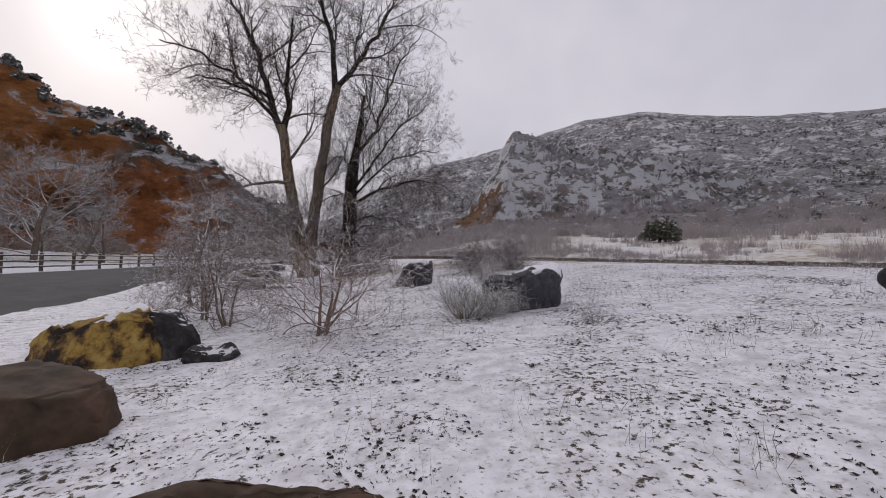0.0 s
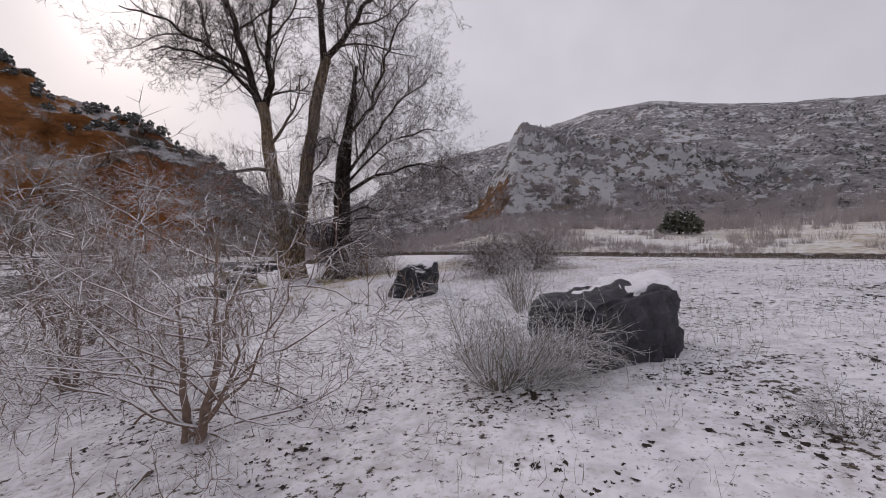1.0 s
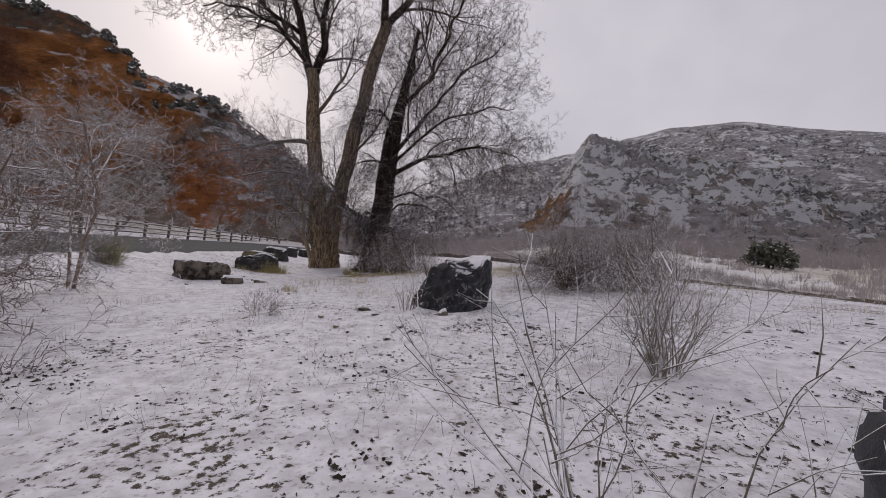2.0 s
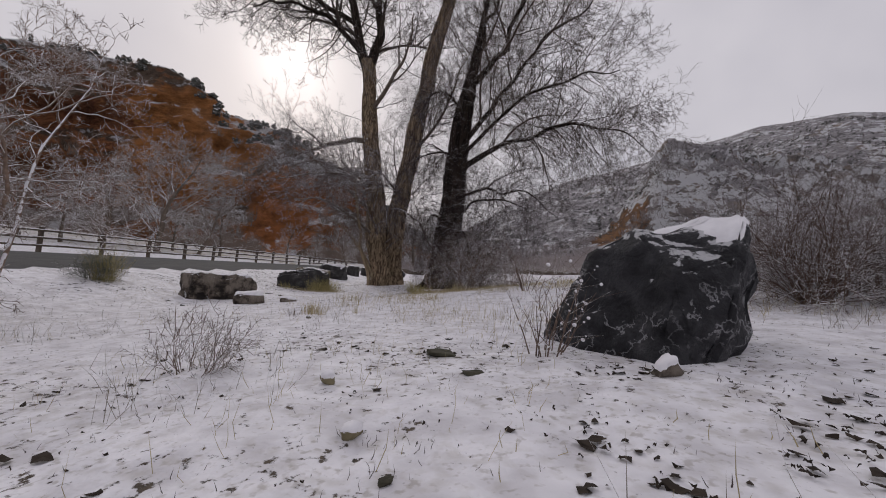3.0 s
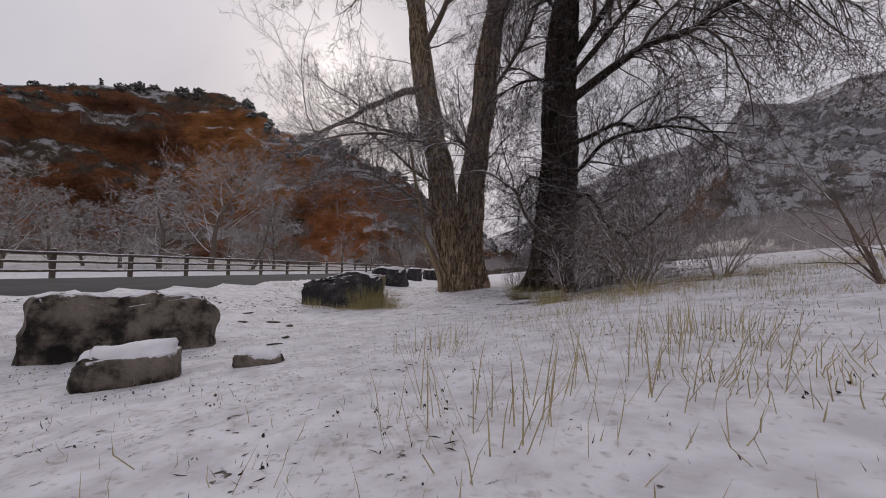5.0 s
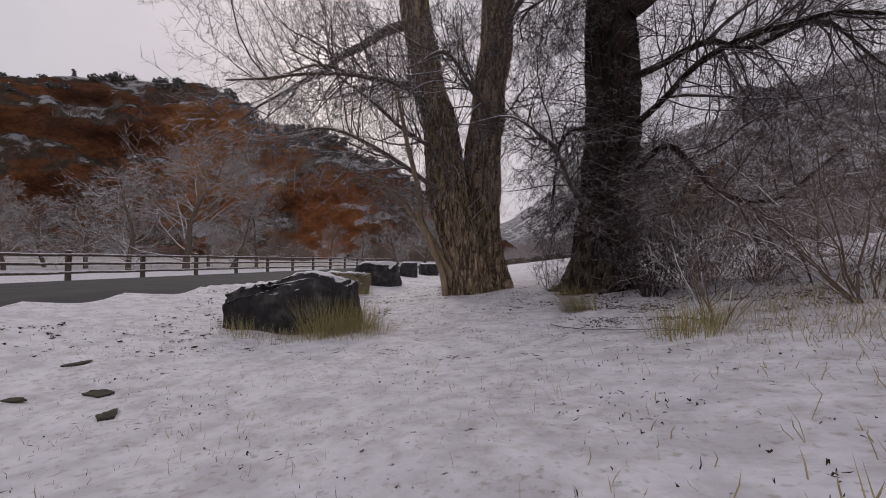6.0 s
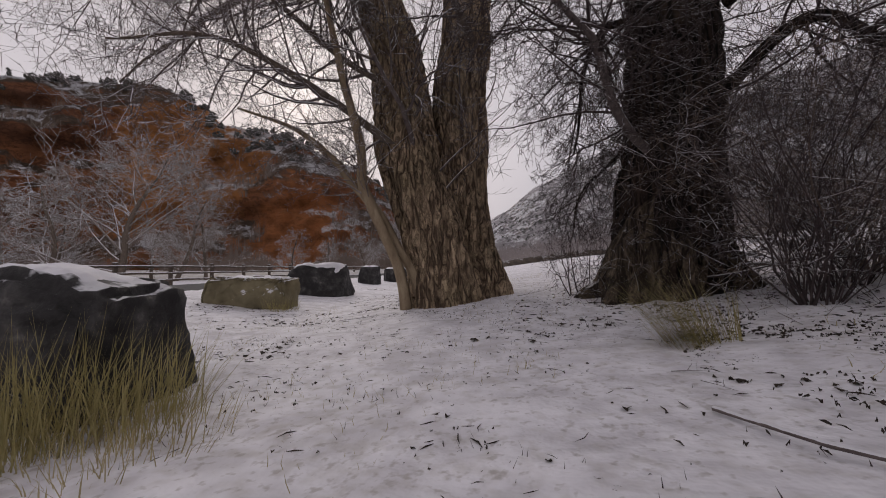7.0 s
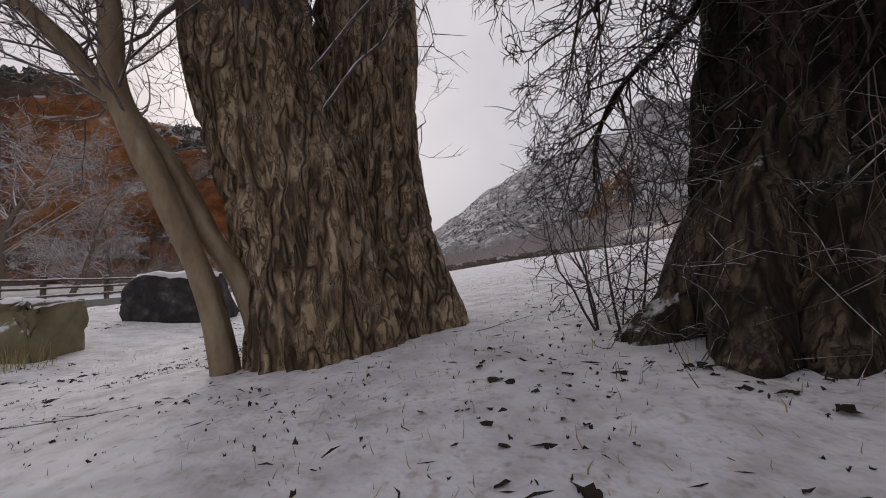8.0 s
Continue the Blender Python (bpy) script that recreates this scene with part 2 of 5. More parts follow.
MAT_VEINED = veined_basalt_mat()
MAT_OLIVESTONE = frosted("olive_flat_stone", [(0.3, (0.03, 0.028, 0.02)), (0.7, (0.085, 0.08, 0.055))], 9, 1.5, 5, 0.0, rough=0.8)
MAT_EARTH = frosted("dark_bank_earth", [(0.3, (0.035, 0.028, 0.022)), (0.7, (0.12, 0.095, 0.075))], 1.5, 0.99, 2, 0.3)
MAT_GREYROCK = frosted("grey_brown_rock", [(0.40, (0.022, 0.019, 0.017)), (0.47, (0.07, 0.058, 0.047)), (0.55, (0.17, 0.145, 0.12)), (0.75, (0.27, 0.235, 0.195))], 4.5, 0.72, 6.0, 0.9, bump_d=0.08, bump_s=0.9)
MAT_LICHEN = frosted("ochre_lichen_rock", [(0.40, (0.028, 0.022, 0.017)), (0.47, (0.13, 0.075, 0.03)), (0.55, (0.34, 0.22, 0.055)), (0.75, (0.50, 0.38, 0.15))], 3.6, 0.92, 3, 1.0, bump_d=0.08, bump_s=1.0)
MAT_BROWNROCK = frosted("smooth_brown_rock", [(0.3, (0.028, 0.021, 0.013)), (0.5, (0.062, 0.04, 0.026)), (0.75, (0.12, 0.068, 0.045))], 3, 1.5, 3, 0.0, rough=0.85)
MAT_TANROCK = frosted("tan_block_rock", [(0.3, (0.12, 0.10, 0.06)), (0.75, (0.30, 0.26, 0.16))], 3, 0.62, 3, 1.0)
MAT_WOOD = frosted("weathered_rail_wood", [(0.3, (0.06, 0.048, 0.038)), (0.7, (0.15, 0.12, 0.095))], 6, 0.42, 3, 1.0)


def red_cliff_mat():
    m, nt, b = mat("red_sandstone", 0.9)
    v = coords(nt)
    rock = ramp_of(nt, noise_tex(nt, 0.055, 10, v, 0.68, (1, 1, 1.6)), [(0.32, (0.17, 0.075, 0.046)), (0.44, (0.33, 0.135, 0.066)), (0.56, (0.46, 0.185, 0.08)), (0.70, (0.33, 0.155, 0.088))])
    strata = noise_tex(nt, 0.10, 6, v, 0.6, (0.35, 0.35, 3.2))
    rock = mix(nt, ramp_of(nt, strata, [(0.36, 0.5), (0.44, 0.0), (0.58, 0.0), (0.68, 0.3)]), rock, (0.20, 0.10, 0.06))
    gap = noise_tex(nt, 0.16, 10, v, 0.8, (1, 1, 1.9))
    gap = calc(nt, "ABSOLUTE", calc(nt, "MULTIPLY_ADD", gap, 2.0, -1.0), 0.0)
    rock = mix(nt, ramp_of(nt, gap, [(0.0, 0.6), (0.07, 0.0)]), rock, (0.055, 0.03, 0.02))
    brush = ramp_of(nt, noise_tex(nt, 0.5, 8, v, 0.75), [(0.35, (0.085, 0.058, 0.04)), (0.7, (0.22, 0.155, 0.11))])
    up = up_of(nt)
    n2 = noise_tex(nt, 0.07, 7, v, 0.65)
    f = calc(nt, "ADD", up, calc(nt, "MULTIPLY_ADD", n2, 1.7, -0.85))
    col = mix(nt, ramp_of(nt, f, [(0.40, 0.0), (0.58, 1.0)]), rock, brush)
    for at, grip, shade in (((-79.0, 76.0, 25.0), 0.034, (0.60, 0.25, 0.08)), ((-55.0, 77.0, 8.0), 0.06, (0.58, 0.215, 0.075))):
        away = nt.nodes.new("ShaderNodeVectorMath")
        away.operation = "DISTANCE"
        away.inputs[1].default_value = at
        nt.links.new(v, away.inputs[0])
        fresh = calc(nt, "MULTIPLY_ADD", away.outputs["Value"], -grip, calc(nt, "MULTIPLY", noise_tex(nt, 0.12, 8, v, 0.7), 1.3))
        worn = ramp_of(nt, noise_tex(nt, 0.2, 9, v, 0.75, (1, 1, 2.0)), [(0.35, tuple(0.4 * c for c in shade)), (0.55, shade)])
        col = mix(nt, ramp_of(nt, fresh, [(0.0, 0.0), (0.16, 0.85)]), col, worn)
    n3 = noise_tex(nt, 0.25, 8, v, 0.75)
    f3 = calc(nt, "ADD", up, calc(nt, "MULTIPLY_ADD", n3, 1.6, -0.8))
    col = mix(nt, ramp_of(nt, f3, [(0.70, 0.0), (0.86, 0.9)]), col, SNOW)
    nt.links.new(col, b.inputs["Base Color"])
    bump(nt, b, calc(nt, "ADD", noise_tex(nt, 0.22, 10, v, 0.78, (1, 1, 1.8)), calc(nt, "MULTIPLY", strata, 0.6)), 1.0, 4.5)
    return m


def mountain_mat():
    """Grey brush with dark scrub, and outcrops of rock with crisp snow on their ledges; distance haze is in the
    colours.
    """
    m, nt, b = mat("hazed_snowy_mountain", 0.9)
    v = coords(nt)
    up = up_of(nt)
    # brush paler than it is, to paint in the haze of distance
    brush = ramp_of(nt, noise_tex(nt, 0.3, 9, v, 0.75), [(0.36, (0.27, 0.25, 0.268)), (0.5, (0.42, 0.395, 0.412)), (0.66, (0.58, 0.56, 0.575))])
    rock = ramp_of(nt, noise_tex(nt, 0.14, 9, v, 0.75), [(0.36, (0.13, 0.115, 0.11)), (0.5, (0.30, 0.265, 0.25)), (0.64, (0.42, 0.34, 0.285))])
    near = nt.nodes.new("ShaderNodeVectorMath")
    near.operation = "DISTANCE"
    near.inputs[1].default_value = (17.0, 180.0, 22.0)
    nt.links.new(v, near.inputs[0])
    ochre = ramp_of(nt, calc(nt, "MULTIPLY_ADD", noise_tex(nt, 0.09, 7, v, 0.65), 1.4, calc(nt, "MULTIPLY", near.outputs["Value"], -0.042)), [(0.0, 0.0), (0.10, 1.0)])
    rock = mix(nt, ochre, rock, ramp_of(nt, noise_tex(nt, 0.25, 8, v, 0.7), [(0.4, (0.16, 0.085, 0.05)), (0.58, (0.36, 0.19, 0.09))]))
    steep = calc(nt, "MULTIPLY_ADD", up, -1.0, 1.0)
    crop = calc(nt, "MULTIPLY_ADD", noise_tex(nt, 0.028, 7, v, 0.62), 1.5, steep)
    crop = calc(nt, "MAXIMUM", ramp_of(nt, crop, [(0.98, 0.0), (1.06, 1.0)]), ochre)
    col = mix(nt, crop, brush, rock)
    scrub = ramp_of(nt, calc(nt, "MULTIPLY_ADD", noise_tex(nt, 0.42, 7, v, 0.72), 0.65, calc(nt, "MULTIPLY", noise_tex(nt, 0.04, 4, v), 0.35)), [(0.42, 0.75), (0.46, 0.0)])
    col = mix(nt, scrub, col, (0.10, 0.095, 0.095))
    ledge = calc(nt, "MULTIPLY_ADD", noise_tex(nt, 0.16, 9, v, 0.72, (1, 1, 1.3)), 0.75, calc(nt, "MULTIPLY", noise_tex(nt, 0.6, 6, v, 0.7), 0.25))
    ledge = calc(nt, "MULTIPLY_ADD", crop, 0.075, calc(nt, "MULTIPLY_ADD", ochre, -0.10, ledge))
    col = mix(nt, ramp_of(nt, ledge, [(0.542, 0.0), (0.556, 1.0)]), col, (0.85, 0.85, 0.88))
    nt.links.new(col, b.inputs["Base Color"])
    bump(nt, b, noise_tex(nt, 0.22, 10, v, 0.8, (1, 1, 1.6)), 1.0, 5.0)
    return m


def far_meadow_mat():
    m, nt, b = mat("pale_winter_grass", 0.9)
    v = coords(nt)
    grass = ramp_of(nt, noise_tex(nt, 0.5, 7, v, 0.7), [(0.35, (0.27, 0.215, 0.14)), (0.65, (0.50, 0.44, 0.33))])
    f = calc(nt, "MULTIPLY_ADD", noise_tex(nt, 0.05, 4, v), 0.7, noise_tex(nt, 1.1, 7, v, 0.7))
    nt.links.new(mix(nt, ramp_of(nt, f, [(0.70, 0.0), (0.92, 0.85)]), grass, (0.72, 0.72, 0.74)), b.inputs["Base Color"])
    bump(nt, b, noise_tex(nt, 3, 6, v), 0.6, 0.2)
    return m


MAT_CLIFF = red_cliff_mat()
MAT_MOUNTAIN = mountain_mat()
MAT_FARMEADOW = far_meadow_mat()
MAT_JUNIPER = frosted("dark_juniper", [(0.3, (0.06, 0.064, 0.05)), (0.7, (0.14, 0.145, 0.11))], 2, 0.75, 1.2, 0.7)
MAT_BRUSH = frosted("grey_winter_brush", [(0.3, (0.25, 0.22, 0.22)), (0.7, (0.44, 0.40, 0.395))], 2, 0.42, 1.5, 0.8)
MAT_CLIFFBRUSH = frosted("brown_cliff_brush", [(0.3, (0.15, 0.115, 0.095)), (0.7, (0.30, 0.245, 0.21))], 2, 0.5, 1.5, 0.8)
MAT_FARJUNIPER = frosted("rimed_far_juniper", [(0.3, (0.075, 0.076, 0.07)), (0.7, (0.16, 0.16, 0.145))], 2, 0.6, 1.2, 0.7)
MAT_LEAF = frosted("wet_leaf_litter", [(0.3, (0.018, 0.014, 0.012)), (0.7, (0.056, 0.042, 0.031))], 9, 1.5, 9, 0.0)

# ---- mesh tools ----


def mesh_from(name, verts, faces, smooth=True):
    me = bpy.data.meshes.new(name)
    me.from_pydata(verts, [], faces)
    if smooth:
        me.polygons.foreach_set("use_smooth", [True] * len(me.polygons))
    me.update()
    return me


def part(name, data, material, parent=None, label=""):
    """One mesh object, from a bmesh or a mesh, under a thing or under a part."""
    if isinstance(data, bmesh.types.BMesh):
        me = bpy.data.meshes.new(name)
        data.to_mesh(me)
        data.free()
        data = me
    data.materials.clear()
    data.materials.append(material)
    ob = new(name, data)
    if parent:
        ob.parent = parent
    return tagged(ob, label)


def thing(name, x, y, z, label, category, group="", kind="", rz=0.0):
    ob = new(name)
    ob.empty_display_size = 0.1
    ob.matrix_basis = pose(x, y, z, 0, 0, rz)
    return tagged(ob, label, category, group, kind)


class Tubes:
    """Collects tapered tubes into one mesh."""

    def __init__(self):
        self.v, self.f = [], []

    def add(self, pts, radii, sides=5, rough=0.0, bark=0.0):
        n0 = len(self.v)
        prev = None
        for i, p in enumerate(pts):
            a, b = pts[max(0, i - 1)], pts[min(len(pts) - 1, i + 1)]
            d = (b - a)
            d = d.normalized() if d.length > 1e-9 else Vector((0, 0, 1))
            if prev is None:
                ref = Vector((1, 0, 0)) if abs(d.x) < 0.8 else Vector((0, 1, 0))
                s = d.cross(ref).normalized()
            else:
                s = (prev - d * prev.dot(d))
                s = s.normalized() if s.length > 1e-6 else d.orthogonal().normalized()
            prev = s
            u = d.cross(s)
            for k in range(sides):
                an = 2 * math.pi * k / sides
                r = radii[i]
                if rough:
                    r *= 1 + rough * noise.noise((math.cos(an) * 2.2, math.sin(an) * 2.2, p.z * 0.7))
                if bark:
                    w = 0.9 * noise.noise((math.cos(an) * 2, math.sin(an) * 2, p.z * 1.6 + 9))
                    f = abs(noise.noise((math.cos(an) * 5.5 + w, math.sin(an) * 5.5 + w, p.z * 1.5)))
                    g = abs(noise.noise((math.cos(an) * 11 + w, math.sin(an) * 11 - w, p.z * 3.2 + 4)))
                    r += bark * (min(1.0, f * 4.5) + 0.6 * min(1.0, g * 4) - 1.0)
                self.v.append(p + (s * math.cos(an) + u * math.sin(an)) * r)
        for i in range(len(pts) - 1):
            for k in range(sides):
                a, b = n0 + i * sides + k, n0 + i * sides + (k + 1) % sides
                self.f.append((a, b, b + sides, a + sides))
        return self

    def mesh(self, name):
        return mesh_from(name, self.v, self.f)


def spline(ctrl, per=4):
    """Catmull-Rom through rows of x, y, z, radius: points and radii."""
    c = [Vector(r) for r in ctrl]
    c = [c[0] * 2 - c[1]] + c + [c[-1] * 2 - c[-2]]
    pts, radii = [], []
    for i in range(1, len(c) - 2):
        for k in range(per + (i == len(c) - 3)):
            t = k / per
            q = 0.5 * ((2 * c[i]) + (c[i + 1] - c[i - 1]) * t + (2 * c[i - 1] - 5 * c[i] + 4 * c[i + 1] - c[i + 2]) * t * t
                       + (3 * c[i] - c[i - 1] - 3 * c[i + 1] + c[i + 2]) * t ** 3)
            pts.append(Vector(q[:3]))
            radii.append(max(0.002, q[3]))
    return pts, radii


def rand_dir(rng):
    while True:
        v = Vector((rng.uniform(-1, 1), rng.uniform(-1, 1), rng.uniform(-1, 1)))
        if 0.05 < v.length < 1:
            return v.normalized()


def grow(tubes, rng, p, d, length, r, depth, kids=5, wig=0.28, up=0.08, spread=0.85, ratio=0.55, sides=3, steps=6, tip=0.0025, start=0.25, last=2, thin=0.6):
    """A branch that wanders, tapers and carries smaller ones."""
    pts, radii = [p.copy()], [r]
    d = d.normalized()
    for i in range(steps):
        d = (d + rand_dir(rng) * wig + Vector((0, 0, up))).normalized()
        p = p + d * (length / steps)
        pts.append(p.copy())
        radii.append(max(tip * (1.0 - 0.7 * (i + 1) / steps if depth <= 0 else 0.8), r * (1 - 0.85 * (i + 1) / steps)))
    tubes.add(pts, radii, sides if r < 0.03 else sides + 2)
    if depth <= 0:
        return
    for k in range(kids):
        f = start + (1 - start) * (k + rng.random()) / kids
        x = f * steps
        i = min(steps - 1, int(x))
        q = pts[i].lerp(pts[i + 1], x - i)
        axis = (pts[i + 1] - pts[i]).normalized()
        side = rand_dir(rng)
        side = (side - axis * side.dot(axis)).normalized()
        nd = (axis * (1 - spread * 0.45) + side * spread).normalized()
        grow(tubes, rng, q, nd, length * ratio * (1.15 - 0.5 * f) * rng.uniform(0.7, 1.25), max(tip * 1.2, radii[i] * thin), depth - 1,
             kids, wig, up, spread, ratio, sides, last if depth == 1 else max(3, steps - 1), tip, start, last, thin)


# ---- ground ----


def smax(a, b, k):
    return 0.5 * (a + b + math.sqrt((a - b) ** 2 + k * k))


def smin(a, b, k):
    return 0.5 * (a + b - math.sqrt((a - b) ** 2 + k * k))


def road_x(y):
    return -8.0 - 0.27 * (y - 8.5)


def smooth(a, b, v):
    t = min(1.0, max(0.0, (v - a) / (b - a)))
    return t * t * (3 - 2 * t)


def verge(x, y):
    """The shoulder of packed snow that rises to the road's edge."""
    d = x - road_x(y)
    across = max(0.0, 1 - d / 3.4) if d > 0 else max(0.0, 1 + d / 0.5)
    return 0.33 * smooth(12.0, 16.5, y) * across


def ground_z(x, y):
    u = -0.156 + 0.118 * x + 0.0373 * y + 0.06 * (1 + math.tanh((y - 12.5) / 2.4))
    u -= 0.14 * math.exp(-((x + 6.0) ** 2 / 5 + (y - 20.8) ** 2 / 6))
    u -= 0.16 * math.exp(-((x + 4.6) ** 2 / 3 + (y - 23.6) ** 2 / 4))
    u += 0.09 * (1 + math.tanh((y - 20.5) / 3.6)) * (1 + math.tanh((x + 0.8) / 1.8))
    u = smax(u, -0.22, 0.12)
    return smin(u, 1.4 + (u - 1.4) * 0.09, 0.3) + 0.035 + verge(x, y)


def fence_x(y):
    return -21.2 - 0.25 * (y - 15)


CX, CY = -2.0, 12.0


def table(rows, a):
    if a >= rows[0][0]:
        return rows[0][1]
    for (a0, v0), (a1, v1) in zip(rows, rows[1:]):
        if a >= a1:
            t = (a0 - a) / (a0 - a1)
            t = t * t * (3 - 2 * t) * 0.5 + t * 0.5
            return v0 + (v1 - v0) * t
    return rows[-1][1]


def polar(az, r):
    return CX - r * math.sin(radians(az)), CY + r * math.cos(radians(az))


# skyline of the far hills: azimuth to the left, elevation, in degrees
FAR_EL = [(180, 8), (120, 7), (80, 6), (40, 3.5), (22, 3.5), (16, 5.3), (12.9, 7.4), (7.6, 11.1), (0.2, 14.2), (-9, 16.2), (-15.2, 18.3),
          (-20, 19.5), (-27, 19.8), (-35.5, 18.0), (-40.5, 17.2), (-47.5, 16.2), (-70, 12), (-110, 9), (-180, 8)]
CRAG_EL = [(0.5, 2), (-2.5, 5.0), (-5.5, 9.5), (-8.2, 14.8), (-9.1, 17.2), (-10.3, 18.8), (-14.0, 18.6), (-17, 17.9), (-21, 17.0), (-26, 15.6), (-32, 13.6), (-38, 11.6), (-46, 9.5), (-54, 6), (-58, 3)]


def fbm(x, y, z=0.0, octaves=5):
    return noise.fractal((x, y, z), 1.0, 2.0, octaves)


def land_z(x, y):
    """Meadow, field and far hills as one height."""
    g = ground_z(x, y)
    dx, dy = x - CX, y - CY
    r = math.hypot(dx, dy)
    if r < 40:
        return g + 0.012 * fbm(x * 1.3, y * 1.3) + 0.017 * noise.noise((x * 1.9, y * 1.9, 4.0)) + 0.010 * noise.noise((x * 3.7, y * 3.7, 7.0))
    az = math.degrees(math.atan2(-dx, dy))
    edge = 46 + 1.5 * math.sin(az * 0.3)
    if az > 25:
        g = g * max(0.0, 1 - (r - 40) / 30)
    top = 420 * math.tan(radians(table(FAR_EL, az)))
    foot = 12 * max(0.15, min(1.0, (15 - az) / 25))
    if r < edge:
        z = g
    elif r < 130:
        t = (r - edge) / (130 - edge)
        z = min(g, 3.0) * (1 - t) + foot * t - 0.9 * math.exp(-((r - edge - 2.0) / 1.8) ** 2)
    else:
        t = min(1.0, (r - 130) / 290)
        z = foot + (top - foot) * (0.75 * t + 0.25 * t * t) if r < 420 else top - (r - 420) * 0.12
        rough = min(1.0, (r - 130) / 60)
        z += rough * (5.0 * fbm(x / 45, y / 45, 3.1, 6) + 1.2 * fbm(x / 9, y / 9, 1.7, 3)) * (1.0 if r < 380 else 0.35)
        z += rough * max(0.0, fbm(x / 60, y / 60, 9.0, 3) + 0.1) * 7.0 * max(0.0, noise.ridged_multi_fractal((x / 18, y / 18, 2.0), 0.8, 2.2, 5, 0.9, 2.0) - 1.0) * (1.0 if r < 370 else 0.2)
        if -58 < az < 1:
            ct = 205 * math.tan(radians(table(CRAG_EL, az)))
            rr = (r - 150) / 55
            if rr < 1:
                prof = max(0.0, rr) ** 0.62
            else:
                prof = max(0.0, 1 - (r - 205) / 110)
            ridged = 10.0 * noise.ridged_multi_fractal((x / 20, y / 20, 5.0), 0.7, 2.2, 7, 0.9, 2.0) - 11.0
            ledges = 5.0 * noise.ridged_multi_fractal((x / 7, y / 7, 8.0), 0.8, 2.2, 5, 0.9, 2.0) - 5.5
            zc = 10 + (ct - 10) * prof + min(1.0, max(0.0, rr)) * (ridged + ledges) * (0.35 if rr > 0.9 else 1.0)
            z = max(z, zc) if r < 330 else z
    return z


def build_ground():
    azs = [a * 0.3 for a in range(-180, 140)] + [42 + 3 * k for k in range(0, 46)] + [180 + 3 * k for k in range(0, 43)]
    azs = sorted(set(round(a % 360, 2) for a in azs))
    radii, r = [0.0], 0.12
    while r < 3500:
        radii.append(r)
        r += 0.1 if r < 14 else max(0.12, r * (0.022 if r < 120 else 0.0095 if r < 450 else 0.15))
    verts, faces = [], []
    for r in radii:
        for a in azs:
            x, y = polar(a, r)
            verts.append((x, y, land_z(x, y) if r < 900 else land_z(*polar(a, 900)) * max(0.0, 1 - (r - 900) / 1500) - 5))
    n = len(azs)
    for i in range(len(radii) - 1):
        for k in range(n):
            a, b = i * n + k, i * n + (k + 1) % n
            faces.append((a, a + n, b + n, b))
    return verts, faces, n, radii


def split_ground():
    """The meadow as a fine grid near the path and the land beyond as a polar sheet, in one mesh."""
    verts, faces, n, radii = build_ground()
    ground = tagged(part("ground", mesh_from("ground", verts, faces), MAT_GROUND), "snow-covered meadow with dark leaf litter showing through", "ground", kind="structure")
    ground.data.materials.append(MAT_MOUNTAIN)
    ground.data.materials.append(MAT_FARMEADOW)
    ids = np.zeros(len(faces), dtype=np.int32)
    for i in range(len(radii) - 1):
        if radii[i] > 46.5:
            ids[i * n:(i + 1) * n] = 1 if radii[i] > 125 else 2
    ground.data.polygons.foreach_set("material_index", ids)
    return ground


split_ground()


def build_road():
    verts, faces = [], []
    ys = [-60 + 1.0 * k for k in range(260)]
    cols = 14
    for y in ys:
        a, b = road_x(y) + 0.15 * fbm(y * 0.7, 3.3), fence_x(y) + 0.8
        for k in range(cols):
            t = k / (cols - 1)
            crown = 0.06 * (1 - (2 * t - 1) ** 2)
            near = -0.15 + 0.20 * smooth(12.0, 16.5, y)
            verts.append((a + (b - a) * t, y, near + (-0.13 - near) * t + crown if 0 < k < cols - 1 else -0.24))
    for i in range(len(ys) - 1):
        for k in range(cols - 1):
            a = i * cols + k
            faces.append((a, a + cols, a + cols + 1, a + 1))
    road = part("road", mesh_from("road", verts, faces), MAT_ROAD)
    tagged(road, "dark grey wet asphalt road beside the meadow", "road", kind="structure")


build_road()


def build_bank():
    verts, faces = [], []
    azs = [-62 + 0.25 * k for k in range(350)]
    prof = [(-0.7, -0.1), (-0.3, 0.25), (0.0, 0.5), (0.6, 0.48), (1.6, -0.6)]
    for a in azs:
        r = 45.5 + 1.5 * math.sin(a * 0.3)
        for k, (dr, dz) in enumerate(prof):
            x, y = polar(a, r + dr)
            xg, yg = polar(a, r - 1.0)
            verts.append((x, y, ground_z(xg, yg) + dz + (0.1 * fbm(a * 2.0, k * 3.1, 2.0, 3) if 0 < k < 4 else 0)))
    n = len(prof)
    for i in range(len(azs) - 1):
        for k in range(n - 1):
            p = i * n + k
            faces.append((p, p + 1, p + n + 1, p + n))
    ob = part("field_bank", mesh_from("field_bank", verts, faces), MAT_EARTH)
    tagged(ob, "low dark earth bank along the far edge of the field", "bank", kind="structure")


build_bank()

# ---- red cliff ----
CLIFF_EL = [(125, 9), (95, 12), (80, 13.5), (73.4, 15.3), (69.6, 16.8), (65.2, 17.9), (60.1, 18.8), (54.3, 19.8), (51.7, 19.3), (49.4, 18.0), (47.3, 16.4), (43.5, 16.4), (39.9, 15.8), (35.9, 13.8), (31.8, 12.2), (26, 8.0), (20, 4.0), (15, 1.0)]


def cliff_toe(az):
    return 74 + 28 * smooth(38, 64, az)


